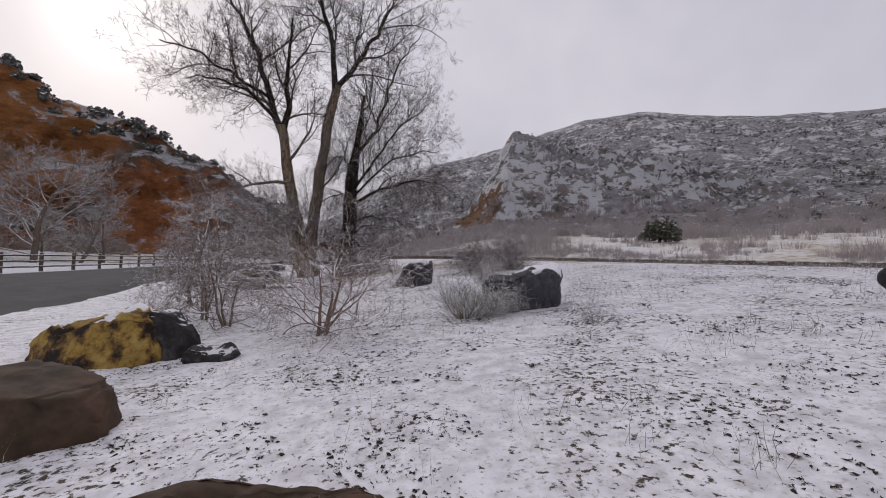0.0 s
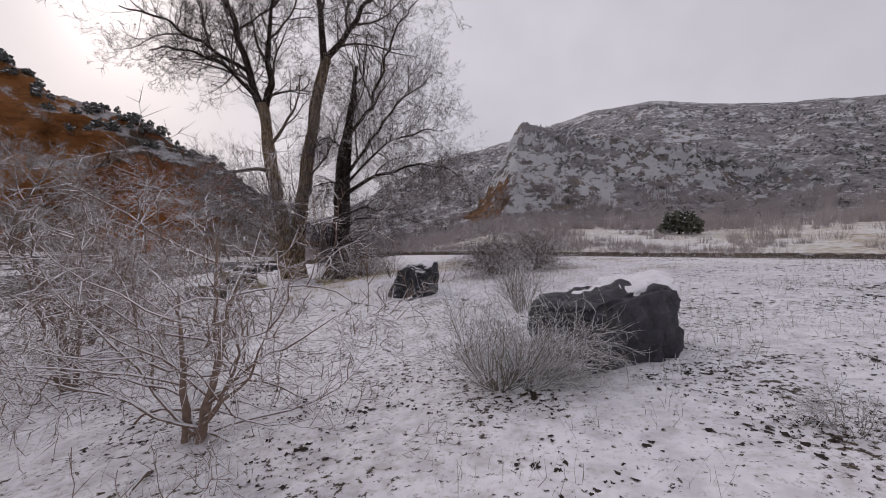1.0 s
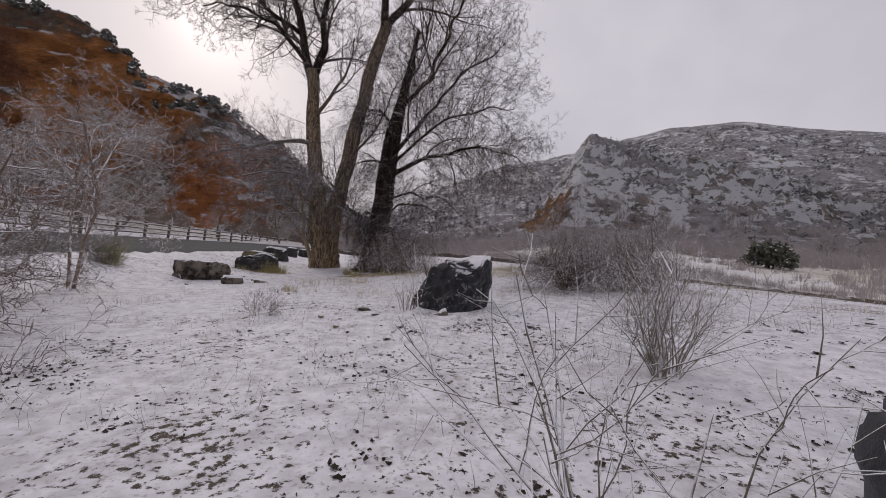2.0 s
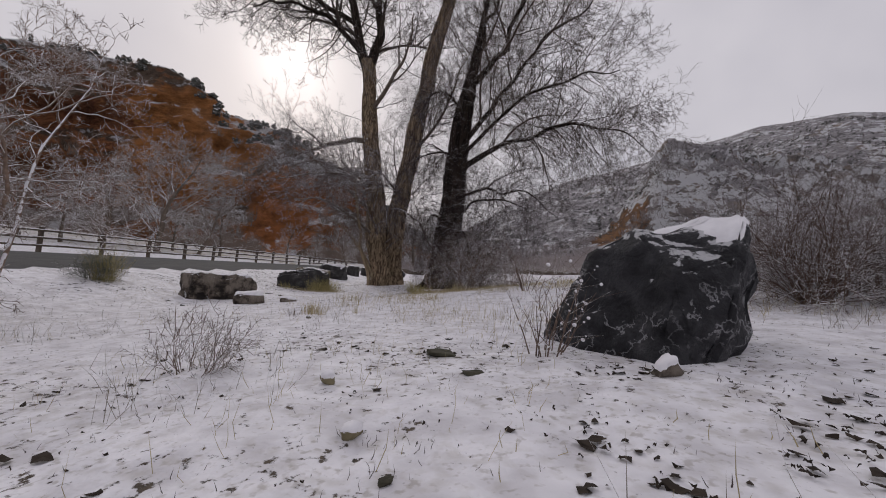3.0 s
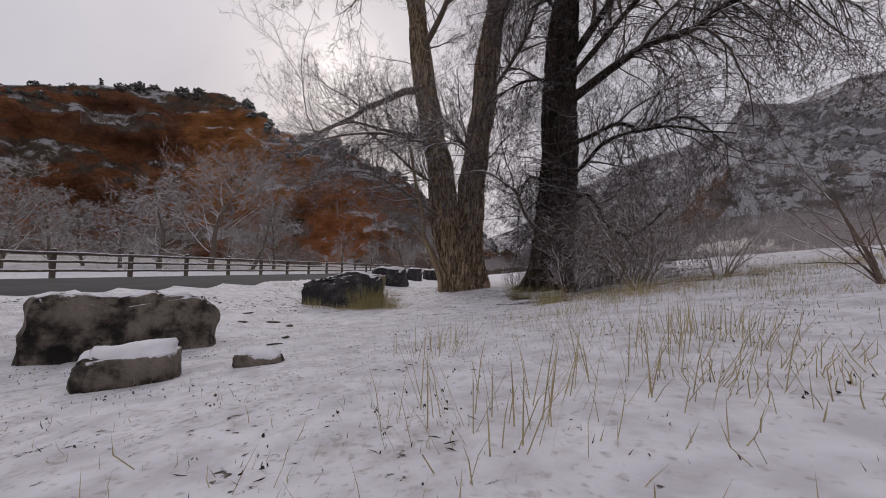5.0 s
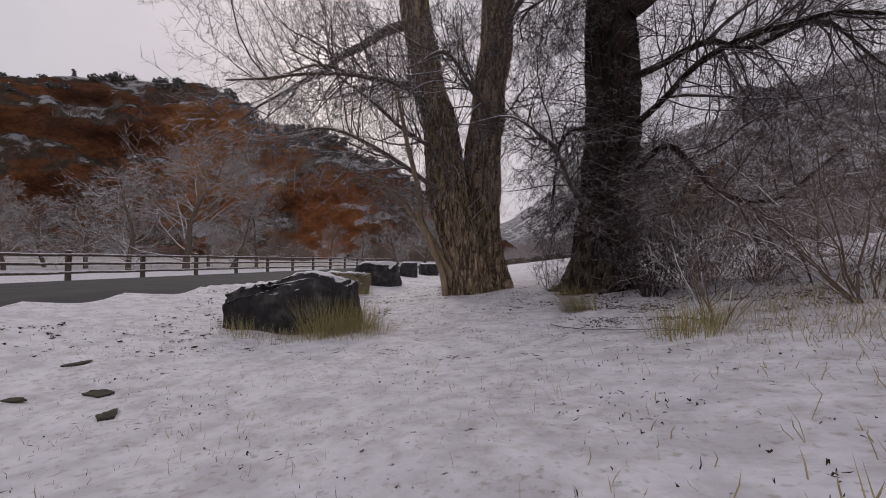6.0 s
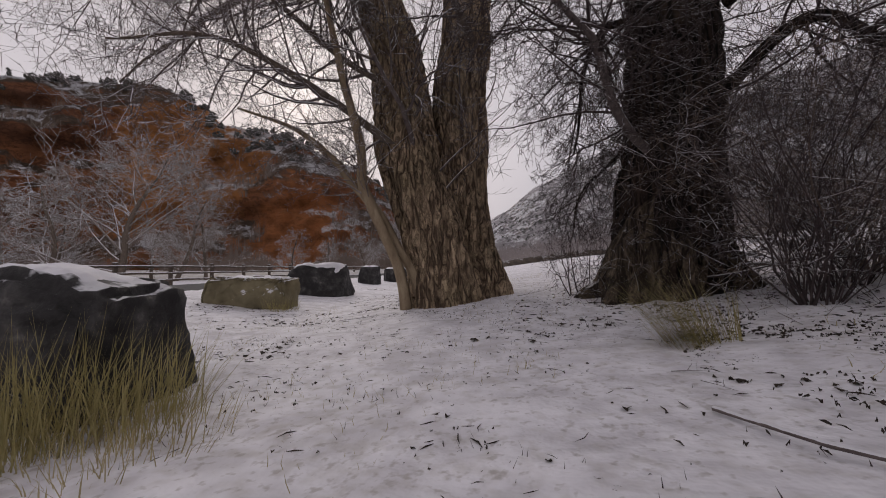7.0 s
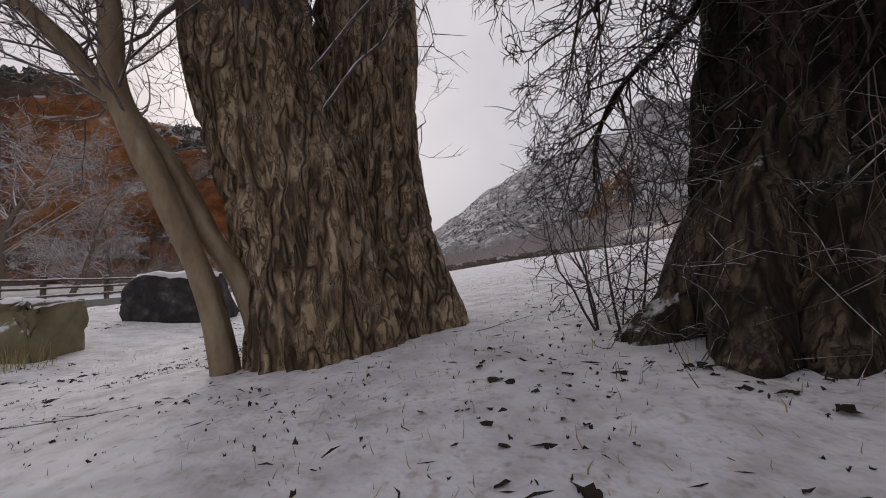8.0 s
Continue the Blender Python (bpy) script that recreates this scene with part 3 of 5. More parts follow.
def build_cliff():
    verts, faces = [], []
    azs = [15 + 0.35 * k for k in range(300)]
    rows = 96
    for a in azs:
        el = table(CLIFF_EL, a)
        toe = cliff_toe(a) + 4.5 * fbm(a * 0.12, 1.1)
        crest = toe + 23 + 5 * fbm(a * 0.1, 7.7)
        top = crest * math.tan(radians(el)) + 0.5
        for k in range(rows):
            t = k / (rows - 1)
            if t < 0.7:
                s = t / 0.7
                r = toe + (crest - toe) * s
                prof = 0.30 * s ** 1.5 + 0.70 * (1 / (1 + math.exp(-(s - 0.55) * 8)))
                prof = min(1.0, prof / 0.98)
                z = -0.6 + (top + 0.6) * prof
                x, y = polar(a, r)
                amp = min(1.0, s * 3) * min(1.0, (1 - s) * 4 + 0.12)
                z += amp * (5.0 * fbm(x / 17, y / 17, 2.0) + 1.6 * fbm(x / 4, y / 4, 4.0, 4))
                ledge = amp * (5.0 * noise.noise((x / 14, y / 14, z / 7)) + 2.2 * noise.noise((x / 5, y / 5, z / 2.2)))
                x, y = polar(a, r + ledge)
            else:
                s = (t - 0.7) / 0.3
                r = crest + s * 90
                x, y = polar(a, r)
                z = top + 1.5 * fbm(x / 15, y / 15, 1.0) + s * 3.0 - 8 * s * s
            verts.append((x, y, z))
    for i in range(len(azs) - 1):
        for k in range(rows - 1):
            p = i * rows + k
            faces.append((p, p + 1, p + rows + 1, p + rows))
    ob = part("red_cliff", mesh_from("red_cliff", verts, faces), MAT_CLIFF)
    tagged(ob, "red and orange sandstone cliff with brush and thin snow", "cliff", kind="structure")


build_cliff()

# ---- boulders ----


def boulder_mesh(name, seed, dims, cuts=9, level=5, rough=0.06, cut_at=0.62, flat_top=None):
    """A block rounded, cut by random planes into facets, and roughened."""
    rng = random.Random(seed)
    bm = bmesh.new()
    bmesh.ops.create_icosphere(bm, subdivisions=level, radius=1.0)
    planes = []
    for _ in range(cuts):
        d = rand_dir(rng)
        d.z *= 0.75
        planes.append((d.normalized(), rng.uniform(cut_at, cut_at + 0.2)))
    if flat_top:
        planes.append((Vector(flat_top[:3]).normalized(), flat_top[3]))
    for v in bm.verts:
        p = v.co.copy()
        p = Vector((max(-0.8, min(0.8, p.x * 1.15)), max(-0.8, min(0.8, p.y * 1.15)), max(-0.8, min(0.8, p.z * 1.15)))) / 0.8
        for d, h in planes:
            e = p.dot(d) - h
            if e > 0:
                p -= d * e * 0.93
        p += p.normalized() * rough * (fbm(p.x * 1.6 + seed, p.y * 1.6, p.z * 1.6, 6) + 0.35 * fbm(p.x * 6, p.y * 6 + seed, p.z * 6, 3))
        v.co = Vector((p.x * dims[0] / 2, p.y * dims[1] / 2, p.z * dims[2] / 2))
    for f in bm.faces:
        f.smooth = True
    return bm


def boulder(x, y, dims, seed, material, label, rz=0.0, tilt=(0, 0), sink=0.12, group="", name="boulder", **kw):
    ob = part(name, boulder_mesh(name, seed, dims, **kw), material)
    lift = dims[2] * (0.5 - sink)
    ob.matrix_basis = pose(x, y, ground_z(x, y) + lift, tilt[0], tilt[1], rz)
    return tagged(ob, label, "boulder", group)


def hull_rock(name, corners, seed, material, label, rough=0.035, bevel=0.05, base=(0, 0)):
    """An angular rock: the hull of its corners, with worn edges and a rough skin."""
    bm = bmesh.new()
    for c in corners:
        bm.verts.new(c)
    bmesh.ops.convex_hull(bm, input=bm.verts[:])
    bmesh.ops.delete(bm, geom=[v for v in bm.verts if not v.link_faces], context="VERTS")
    bmesh.ops.bevel(bm, geom=bm.edges[:], offset=bevel, segments=2, affect="EDGES", clamp_overlap=True)
    bmesh.ops.triangulate(bm, faces=bm.faces[:])
    for _ in range(6):
        longs = [e for e in bm.edges if e.calc_length() > 0.075]
        if not longs or len(bm.faces) > 9000:
            break
        bmesh.ops.subdivide_edges(bm, edges=longs, cuts=1)
        bmesh.ops.triangulate(bm, faces=[f for f in bm.faces if len(f.verts) > 3])
    bm.normal_update()
    moves = []
    for v in bm.verts:
        p = v.co
        n = 1.5 * fbm(p.x * 1.6 + seed, p.y * 1.6, p.z * 1.6, 6) + 0.7 * noise.ridged_multi_fractal((p.x * 3.2, p.y * 3.2 + seed, p.z * 3.2), 0.9, 2.1, 5, 1.0, 2.0) - 0.8
        moves.append(v.normal * n * rough)
    for v, m in zip(bm.verts, moves):
        v.co += m
    for f in bm.faces:
        f.smooth = True
    ob = part(name, bm, material)
    return tagged(ob, label, "boulder")


def block(x, y, dims, rz, seed, material, label, jitter=0.16, top=0.9, **kw):
    """A blocky boulder from a jittered box."""
    rng = random.Random(seed)
    corners = []
    for sx, sy, sz in [(a, b, c) for a in (-1, 0, 1) for b in (-1, 1) for c in (-1, 1)]:
        k = (top if sz > 0 else 1.0) * (1.08 if sx == 0 else 1.0)
        corners.append(Vector((sx * dims[0] / 2 * k, sy * dims[1] / 2 * k, sz * dims[2] / 2)) + Vector([rng.uniform(-1, 1) * jitter * d for d in dims]) * 0.7)
    for _ in range(14):
        d = rand_dir(rng)
        q = max(abs(d.x), abs(d.y), abs(d.z))
        d = d / q * rng.uniform(0.93, 1.06)
        corners.append(Vector((d.x * dims[0] / 2, d.y * dims[1] / 2, d.z * dims[2] / 2 * (1 - 0.12 * abs(d.x)))))
    kw.setdefault("rough", 0.06)
    kw.setdefault("bevel", 0.04)
    ob = hull_rock("boulder", corners, seed, material, label, **kw)
    ob.matrix_basis = pose(x, y, ground_z(x, y) + dims[2] * 0.36, 0, 0, rz)
    return ob


def snow_cap(ob, level=0.45, patch=2.2, thick=0.05, seed=0.0, ragged=0.55, least=26, lee=None):
    """Cushions of settled snow on the upper faces of a rock, thinning to their rims, each a part of its own;
    lee = (direction, metres, slope): the side of the rock that kept more of it."""
    me, m = ob.data, ob.matrix_basis
    turn = m.to_3x3()
    n = len(me.vertices)
    links = [set() for _ in range(n)]
    for e in me.edges:
        a, b = e.vertices
        links[a].add(b)
        links[b].add(a)
    up = [(turn @ v.normal).normalized().z for v in me.vertices]
    for _ in range(5):
        up = [0.4 * up[i] + 0.6 * sum(up[j] for j in links[i]) / max(1, len(links[i])) for i in range(n)]
    spots = [m @ v.co for v in me.vertices]
    on = [up[i] + ragged * noise.fractal((p.x * patch + seed, p.y * patch, p.z * patch), 0.9, 2.0, 3) > level for i, p in enumerate(spots)]
    if lee:
        side = Vector((math.cos(radians(lee[0])), math.sin(radians(lee[0])), 0))
        on = [up[i] + ragged * noise.fractal((p.x * patch + seed, p.y * patch, p.z * patch), 0.9, 2.0, 3) + max(-0.9, min(0.35, lee[2] * (side.dot(p) - lee[1]))) > level for i, p in enumerate(spots)]
    keep = [p for p in me.polygons if all(on[v] for v in p.vertices)]
    inside = [set() for _ in range(n)]
    for p in keep:
        for q, v in enumerate(p.vertices):
            inside[v].add(p.vertices[q - 1])
            inside[p.vertices[q - 1]].add(v)
    rim = {v for p in me.polygons if not all(on[w] for w in p.vertices) for v in p.vertices}
    island = [-1] * n
    count = 0
    for v in range(n):
        if inside[v] and island[v] < 0:
            todo = [v]
            island[v] = count
            while todo:
                for w in inside[todo.pop()]:
                    if island[w] < 0:
                        island[w] = count
                        todo.append(w)
            count += 1
    ring = {v: 0 for v in rim if inside[v]}
    edge = list(ring)
    while edge:
        nxt = []
        for v in edge:
            for w in inside[v]:
                if w not in ring:
                    ring[w] = ring[v] + 1
                    nxt.append(w)
        edge = nxt
    back = turn.inverted()
    for k in range(count):
        faces = [p.vertices for p in keep if island[p.vertices[0]] == k]
        if len(faces) < least:
            continue
        order = sorted({v for f in faces for v in f})
        at = {v: i for i, v in enumerate(order)}
        pts = []
        for v in order:
            w, r = spots[v], ring.get(v, 5)
            lift = thick * min(1.0, r / 3.0) ** 0.55 * (0.75 + 0.6 * noise.noise((w.x * 5, w.y * 5, seed))) - (0.004 if r == 0 else 0.0)
            pts.append(me.vertices[v].co + me.vertices[v].normal * lift * 0.5 + back @ Vector((0, 0, lift * 0.7)))
        part("snow_cap", mesh_from("snow_cap", pts, [[at[v] for v in f] for f in faces]), MAT_SNOW, ob, "settled fresh snow")


tall = hull_rock("boulder", [(-0.88, 14.3, 0.2), (-0.58, 13.95, 0.1), (-0.24, 13.64, 0.15), (0.02, 13.64, 0.2), (0.28, 14.0, 0.25), (0.34, 14.5, 0.3), (-0.5, 14.95, 0.2),
                             (-0.84, 14.22, 0.48), (-0.57, 14.15, 0.96), (-0.33, 14.06, 1.19), (-0.25, 14.5, 1.15), (0.3, 14.5, 1.2), (0.28, 14.08, 1.33), (0.33, 13.95, 1.1), (0.29, 13.93, 0.62), (-0.12, 13.74, 0.9), (0.2, 13.78, 1.1)],
                 11, MAT_VEINED, "tall dark basalt boulder with snow on its slanted top", rough=0.05, bevel=0.025)
snow_cap(tall, 0.66, 1.6, 0.045, 1.0, 0.25, lee=(0, 0.02, 1.2))
flat = hull_rock("boulder", [(1.62, 8.95, 0.25), (1.86, 8.3, 0.25), (2.84, 8.5, 0.35), (3.08, 9.1, 0.45), (2.34, 9.8, 0.4), (1.7, 9.5, 0.3),
                             (1.5, 8.75, 0.86), (1.88, 8.22, 0.98), (2.3, 8.3, 1.1), (2.8, 8.5, 1.17), (2.98, 8.95, 1.22), (2.36, 9.6, 1.14), (1.65, 9.3, 0.95)],
                 5, MAT_SLATE, "flat dark boulder with patches of snow on top", rough=0.065)
snow_cap(flat, 0.6, 3.2, 0.045, 3.0, 0.75, 10, lee=(0, 2.35, 1.5))
grey = block(-7.02, 17.4, (1.15, 0.6, 0.5), 66, 21, MAT_GREYROCK, "squarish grey boulder beside the road", jitter=0.14)
snow_cap(grey, 0.75, 2.5, 0.035, 1.0)
stone = block(-5.72, 16.76, (0.42, 0.26, 0.2), 50, 22, MAT_GREYROCK, "small grey stone capped with snow", bevel=0.02, rough=0.02)
snow_cap(stone, 0.4, 3.0, 0.035, 2.0, 0.2)
slab = block(-5.3, 17.2, (0.26, 0.18, 0.08), 30, 24, MAT_GREYROCK, "low grey stone capped with snow", bevel=0.02, rough=0.02)
snow_cap(slab, 0.4, 3.0, 0.025, 4.0, 0.2)
dark = hull_rock("boulder", [(-8.64, 20.98, -0.35), (-7.95, 21.2, -0.35), (-7.44, 21.5, -0.35), (-7.6, 22.15, -0.35), (-8.4, 22.2, -0.35), (-8.95, 21.6, -0.35),
                             (-8.67, 20.9, 0.24), (-8.4, 21.12, 0.38), (-8.12, 21.36, 0.47), (-7.8, 21.42, 0.46), (-7.46, 21.5, 0.38), (-7.7, 22.05, 0.4), (-8.4, 22.0, 0.4), (-8.9, 21.5, 0.26)],
                 31, MAT_BARE, "dark snow-rimmed boulder in yellow grass beside the road")
snow_cap(dark, 0.8, 1.6, 0.022, 5.0, 0.35)
tan = block(-10.5, 25.15, (1.3, 0.5, 0.46), 14, 41, MAT_TANROCK, "long tan block of rock with snow on top", jitter=0.07, top=0.97)
snow_cap(tan, 0.7, 2.0, 0.03, 6.0, 0.15)
for x, y, dims, seed, rz, label in [(-11.0, 27.5, (1.05, 0.95, 0.78), 51, 10, "rounded dark boulder with a snow cap"), (-12.75, 32.15, (0.75, 0.7, 0.7), 52, 0, "dark roadside boulder with a snow cap"),
                                    (-12.95, 34.5, (0.85, 0.7, 0.65), 53, 40, "dark roadside boulder with a snow cap"), (-13.9, 37.2, (0.9, 0.8, 0.6), 54, 80, "dark roadside boulder with a snow cap"),
                                    (-13.4, 40.5, (0.9, 0.8, 0.7), 55, 20, "dark roadside boulder with a snow cap")]:
    snow_cap(boulder(x, y, dims, seed, MAT_BARE, label, rz=rz, cuts=4, cut_at=0.8, sink=0.22), 0.72, 1.5, 0.04, seed, 0.25)
ochre = hull_rock("boulder", [(-4.75, 6.4, -0.35), (-4.0, 5.9, -0.35), (-3.0, 6.15, -0.35), (-2.85, 6.8, -0.35), (-4.0, 7.6, -0.35), (-4.8, 7.2, -0.35),
                              (-4.72, 6.6, 0.08), (-4.2, 6.25, 0.2), (-3.4, 6.25, 0.46), (-3.08, 6.5, 0.44), (-3.6, 7.1, 0.52), (-4.1, 7.1, 0.4), (-4.6, 7.0, 0.22), (-3.05, 6.2, 0.0)],
                  61, MAT_LICHEN, "boulder covered with ochre yellow lichen", rough=0.06)
snow_cap(ochre, 0.95, 2.2, 0.03, 7.0, 0.5)
black = hull_rock("boulder", [(-3.2, 6.4, -0.3), (-2.75, 6.45, -0.3), (-2.66, 7.05, -0.3), (-3.25, 7.35, -0.3), (-3.26, 6.55, 0.46), (-3.02, 6.55, 0.4), (-2.82, 6.9, 0.28), (-3.2, 7.15, 0.48)],
                  62, MAT_BARE, "black angular boulder against a lichen-covered one")
snow_cap(black, 1.0, 2.5, 0.025, 9.0, 0.5)
block(-2.3, 6.5, (0.6, 0.35, 0.16), 10, 63, MAT_BARE, "low dark stone slab in the snow", bevel=0.02)
hull_rock("boulder", [(-1.82, 4.12, -0.35), (-2.2, 3.74, -0.35), (-3.0, 3.7, -0.35), (-3.4, 4.2, -0.35), (-2.9, 4.9, -0.35), (-2.0, 4.7, -0.35), (-1.8, 4.2, -0.06),
                      (-1.96, 4.1, 0.13), (-2.15, 3.9, 0.2), (-2.9, 3.86, 0.26), (-3.2, 4.3, 0.25), (-2.8, 4.75, 0.27), (-2.05, 4.6, 0.19)],
          71, MAT_BROWNROCK, "smooth brown boulder in the snow", rough=0.03, bevel=0.09)
block(-0.2, 3.02, (1.4, 0.4, 0.12), 5, 72, MAT_BROWNROCK, "flat grey stone level with the snow", bevel=0.02)
snow_cap(boulder(6.75, 6.15, (0.7, 0.7, 0.6), 81, MAT_BARE, "dark boulder in the open meadow"), 0.75, 2.0, 0.03, 1.5)
boulder(3.75, 3.15, (0.6, 0.6, 0.4), 82, MAT_BARE, "dark boulder in the open meadow")


def small_stone(x, y, dims, seed, material, label, rz=0, cap=True):
    ob = boulder(x, y, dims, seed, material, label, rz=rz, level=3, rough=0.16, cuts=13, cut_at=0.52, sink=0.34, tilt=(9, -12))
    if cap:
        snow_cap(ob, 0.1, 6.0, 0.02, seed, 0.2)
    return ob


def sunk_stone(x, y, w, d, seed, label, rz=0):
    ob = boulder(x, y, (w, d, 0.3 * d + 0.02), seed, MAT_OLIVESTONE, label, level=4, rough=0.16, cuts=9, cut_at=0.6, sink=0.42, flat_top=(0, 0, 1, 0.4), rz=rz)
    return ob


sunk_stone(-1.38, 13.68, 0.26, 0.15, 97, "small flat olive stone showing through the snow", 15)
sunk_stone(-1.1, 13.3, 0.12, 0.09, 98, "small flat olive stone showing through the snow", 40)
small_stone(-0.2, 13.46, (0.17, 0.13, 0.12), 92, MAT_GREYROCK, "pale stone capped with snow at the foot of a boulder", 20)
small_stone(-1.73, 13.0, (0.08, 0.07, 0.08), 93, MAT_TANROCK, "small pale stone capped with snow", 40)
small_stone(-1.32, 12.5, (0.1, 0.075, 0.05), 94, MAT_TANROCK, "small pale stone in the snow", 70)
sunk_stone(-1.08, 12.27, 0.045, 0.03, 99, "small dark flat stone in the snow", 70)
small_stone(-3.34, 15.07, (0.072, 0.055, 0.056), 95, MAT_GREYROCK, "small grey stone in the snow", 10, False)
for x, y, w, seed in [(-6.3, 16.05, 0.14, 141), (-6.9, 16.3, 0.1, 142), (-5.9, 17.9, 0.16, 143), (-6.2, 18.3, 0.13, 144), (-7.0, 19.1, 0.2, 145), (-7.5, 19.3, 0.26, 146), (-7.7, 19.0, 0.18, 147), (-8.2, 19.5, 0.22, 148), (-7.9, 18.75, 0.3, 149)]:
    sunk_stone(x, y, w * 0.8, w * 0.4, seed, "flat dark stone showing through thin snow", 37 * seed)

# ---- fence ----


def box(bm, size, at, bev=0.0):
    r = bmesh.ops.create_cube(bm, size=1.0, matrix=Matrix.LocRotScale(at, None, size))
    if bev:
        es = list({e for v in r["verts"] for e in v.link_edges})
        bmesh.ops.bevel(bm, geom=es, offset=bev, segments=1, affect="EDGES")
    return bm


def build_fence():
    ys = [2 + 3.0 * k for k in range(36)]
    fence = thing("fence", fence_x(40), 40, -0.12, "weathered wooden three-rail fence dusted with snow along the road", "fence")
    post_me = None
    for y0, y1 in zip(ys, ys[1:]):
        z0 = -0.15
        a = Vector((fence_x(y0) - fence_x(40), y0 - 40, z0 + 0.12))
        b = Vector((fence_x(y1) - fence_x(40), y1 - 40, z0 + 0.12))
        if post_me is None:
            bm = box(bmesh.new(), (0.16, 0.16, 1.25), (0, 0, 0.5), 0.02)
            p = part("post", bm, MAT_WOOD, fence)
            post_me = p.data
            p.location = a
            t = Tubes().add([Vector((0, 0, 0)), Vector((0, 1.0, 0.012)), Vector((0, 2.1, -0.012)), (b - a).length * Vector((0, 1, 0))], [0.055, 0.06, 0.055, 0.05], 7)
            rail_me = t.mesh("rail")
        else:
            p = new("post", post_me)
            p.parent = fence
            p.location = a
        for h in (0.28, 0.62, 0.95):
            q = part("rail", rail_me, MAT_WOOD, fence)
            q.matrix_basis = pose(a.x + 0.09, a.y, a.z + h, 0, 0, math.degrees(math.atan2(a.x - b.x, b.y - a.y)))


build_fence()

# ---- cottonwoods ----


def limb_with_twigs(tree, name, ctrl, seed, material, twig_tubes, n_kids, kid_len, depth=3, kids=4, per=5, sides=8, up=0.06, droop=0.0, kid_from=0.15, rough=0.0, spread=0.9, bark=0.0, tip=0.0055, thick=0.03,
                    clear=-1.0, wander=0.0, forks=0, last=2, share=0.35, wrap=0):
    rng = random.Random(seed)
    base = tree.location
    pts, radii = spline([(x - base.x, y - base.y, z - base.z, r) for x, y, z, r in ctrl], per)
    n = len(pts)
    if wander:
        for i, p in enumerate(pts):
            s = wander * min(1.0, max(0.0, 2.5 * i / n - 0.3))
            pts[i] = p + Vector((noise.noise((p.z * 0.9 + p.x * 0.5, seed, 0.0)), noise.noise((p.x * 0.9, seed, p.z * 0.8)), 0.7 * noise.noise((p.x * 0.9, p.y, seed + 0.5)))) * s
    t = Tubes().add(pts, radii, sides, rough=rough, bark=bark)
    part(name, t.mesh(name), material, tree)

    def away(i):
        axis = (pts[i + 1] - pts[i]).normalized()
        side = rand_dir(rng)
        return axis, (side - axis * side.dot(axis)).normalized()

    for k in range(forks):
        i = min(n - 2, int((max(0.12, kid_from) + (0.9 - max(0.12, kid_from)) * (k + rng.random()) / forks) * (n - 1)))
        axis, side = away(i)
        grow(twig_tubes, rng, pts[i], axis * 0.75 + side * 0.7 + Vector((0, 0, 0.15)), kid_len * rng.uniform(1.3, 1.9), min(thick * 2.6, max(0.016, radii[i] * 0.6)), 3, 6, wig=0.25, up=up, spread=0.8, ratio=0.5, steps=8, tip=tip, last=last, thin=0.7)
    for k in range(n_kids):
        f = kid_from + (1 - kid_from) * (k + rng.random()) / n_kids
        i = min(n - 2, int(f * (n - 1)))
        axis, side = away(i)
        d = (axis * 0.55 + side * spread + Vector((0, 0, -droop))).normalized()
        if pts[i].z < clear and d.x < 0.1:
            continue
        grow(twig_tubes, rng, pts[i] + side * radii[i] * 0.8, d, kid_len * rng.uniform(0.6, 1.3), min(thick, max(0.007, radii[i] * share)), depth, kids, up=up, steps=6, tip=tip, last=last)
    for k in range(wrap):
        i = min(n - 2, int((0.1 + 0.8 * rng.random()) * (n - 1)))
        axis, side = away(i)
        side.z *= 0.3
        grow(twig_tubes, rng, pts[i] + side * radii[i] * 0.9, side * 0.6 + rand_dir(rng) * 0.8 + Vector((0, 0, -0.35)), rng.uniform(0.35, 0.95), rng.uniform(0.003, 0.007), 2, 4, wig=0.6, up=-0.05, steps=6, tip=0.0024, last=2)
    return pts


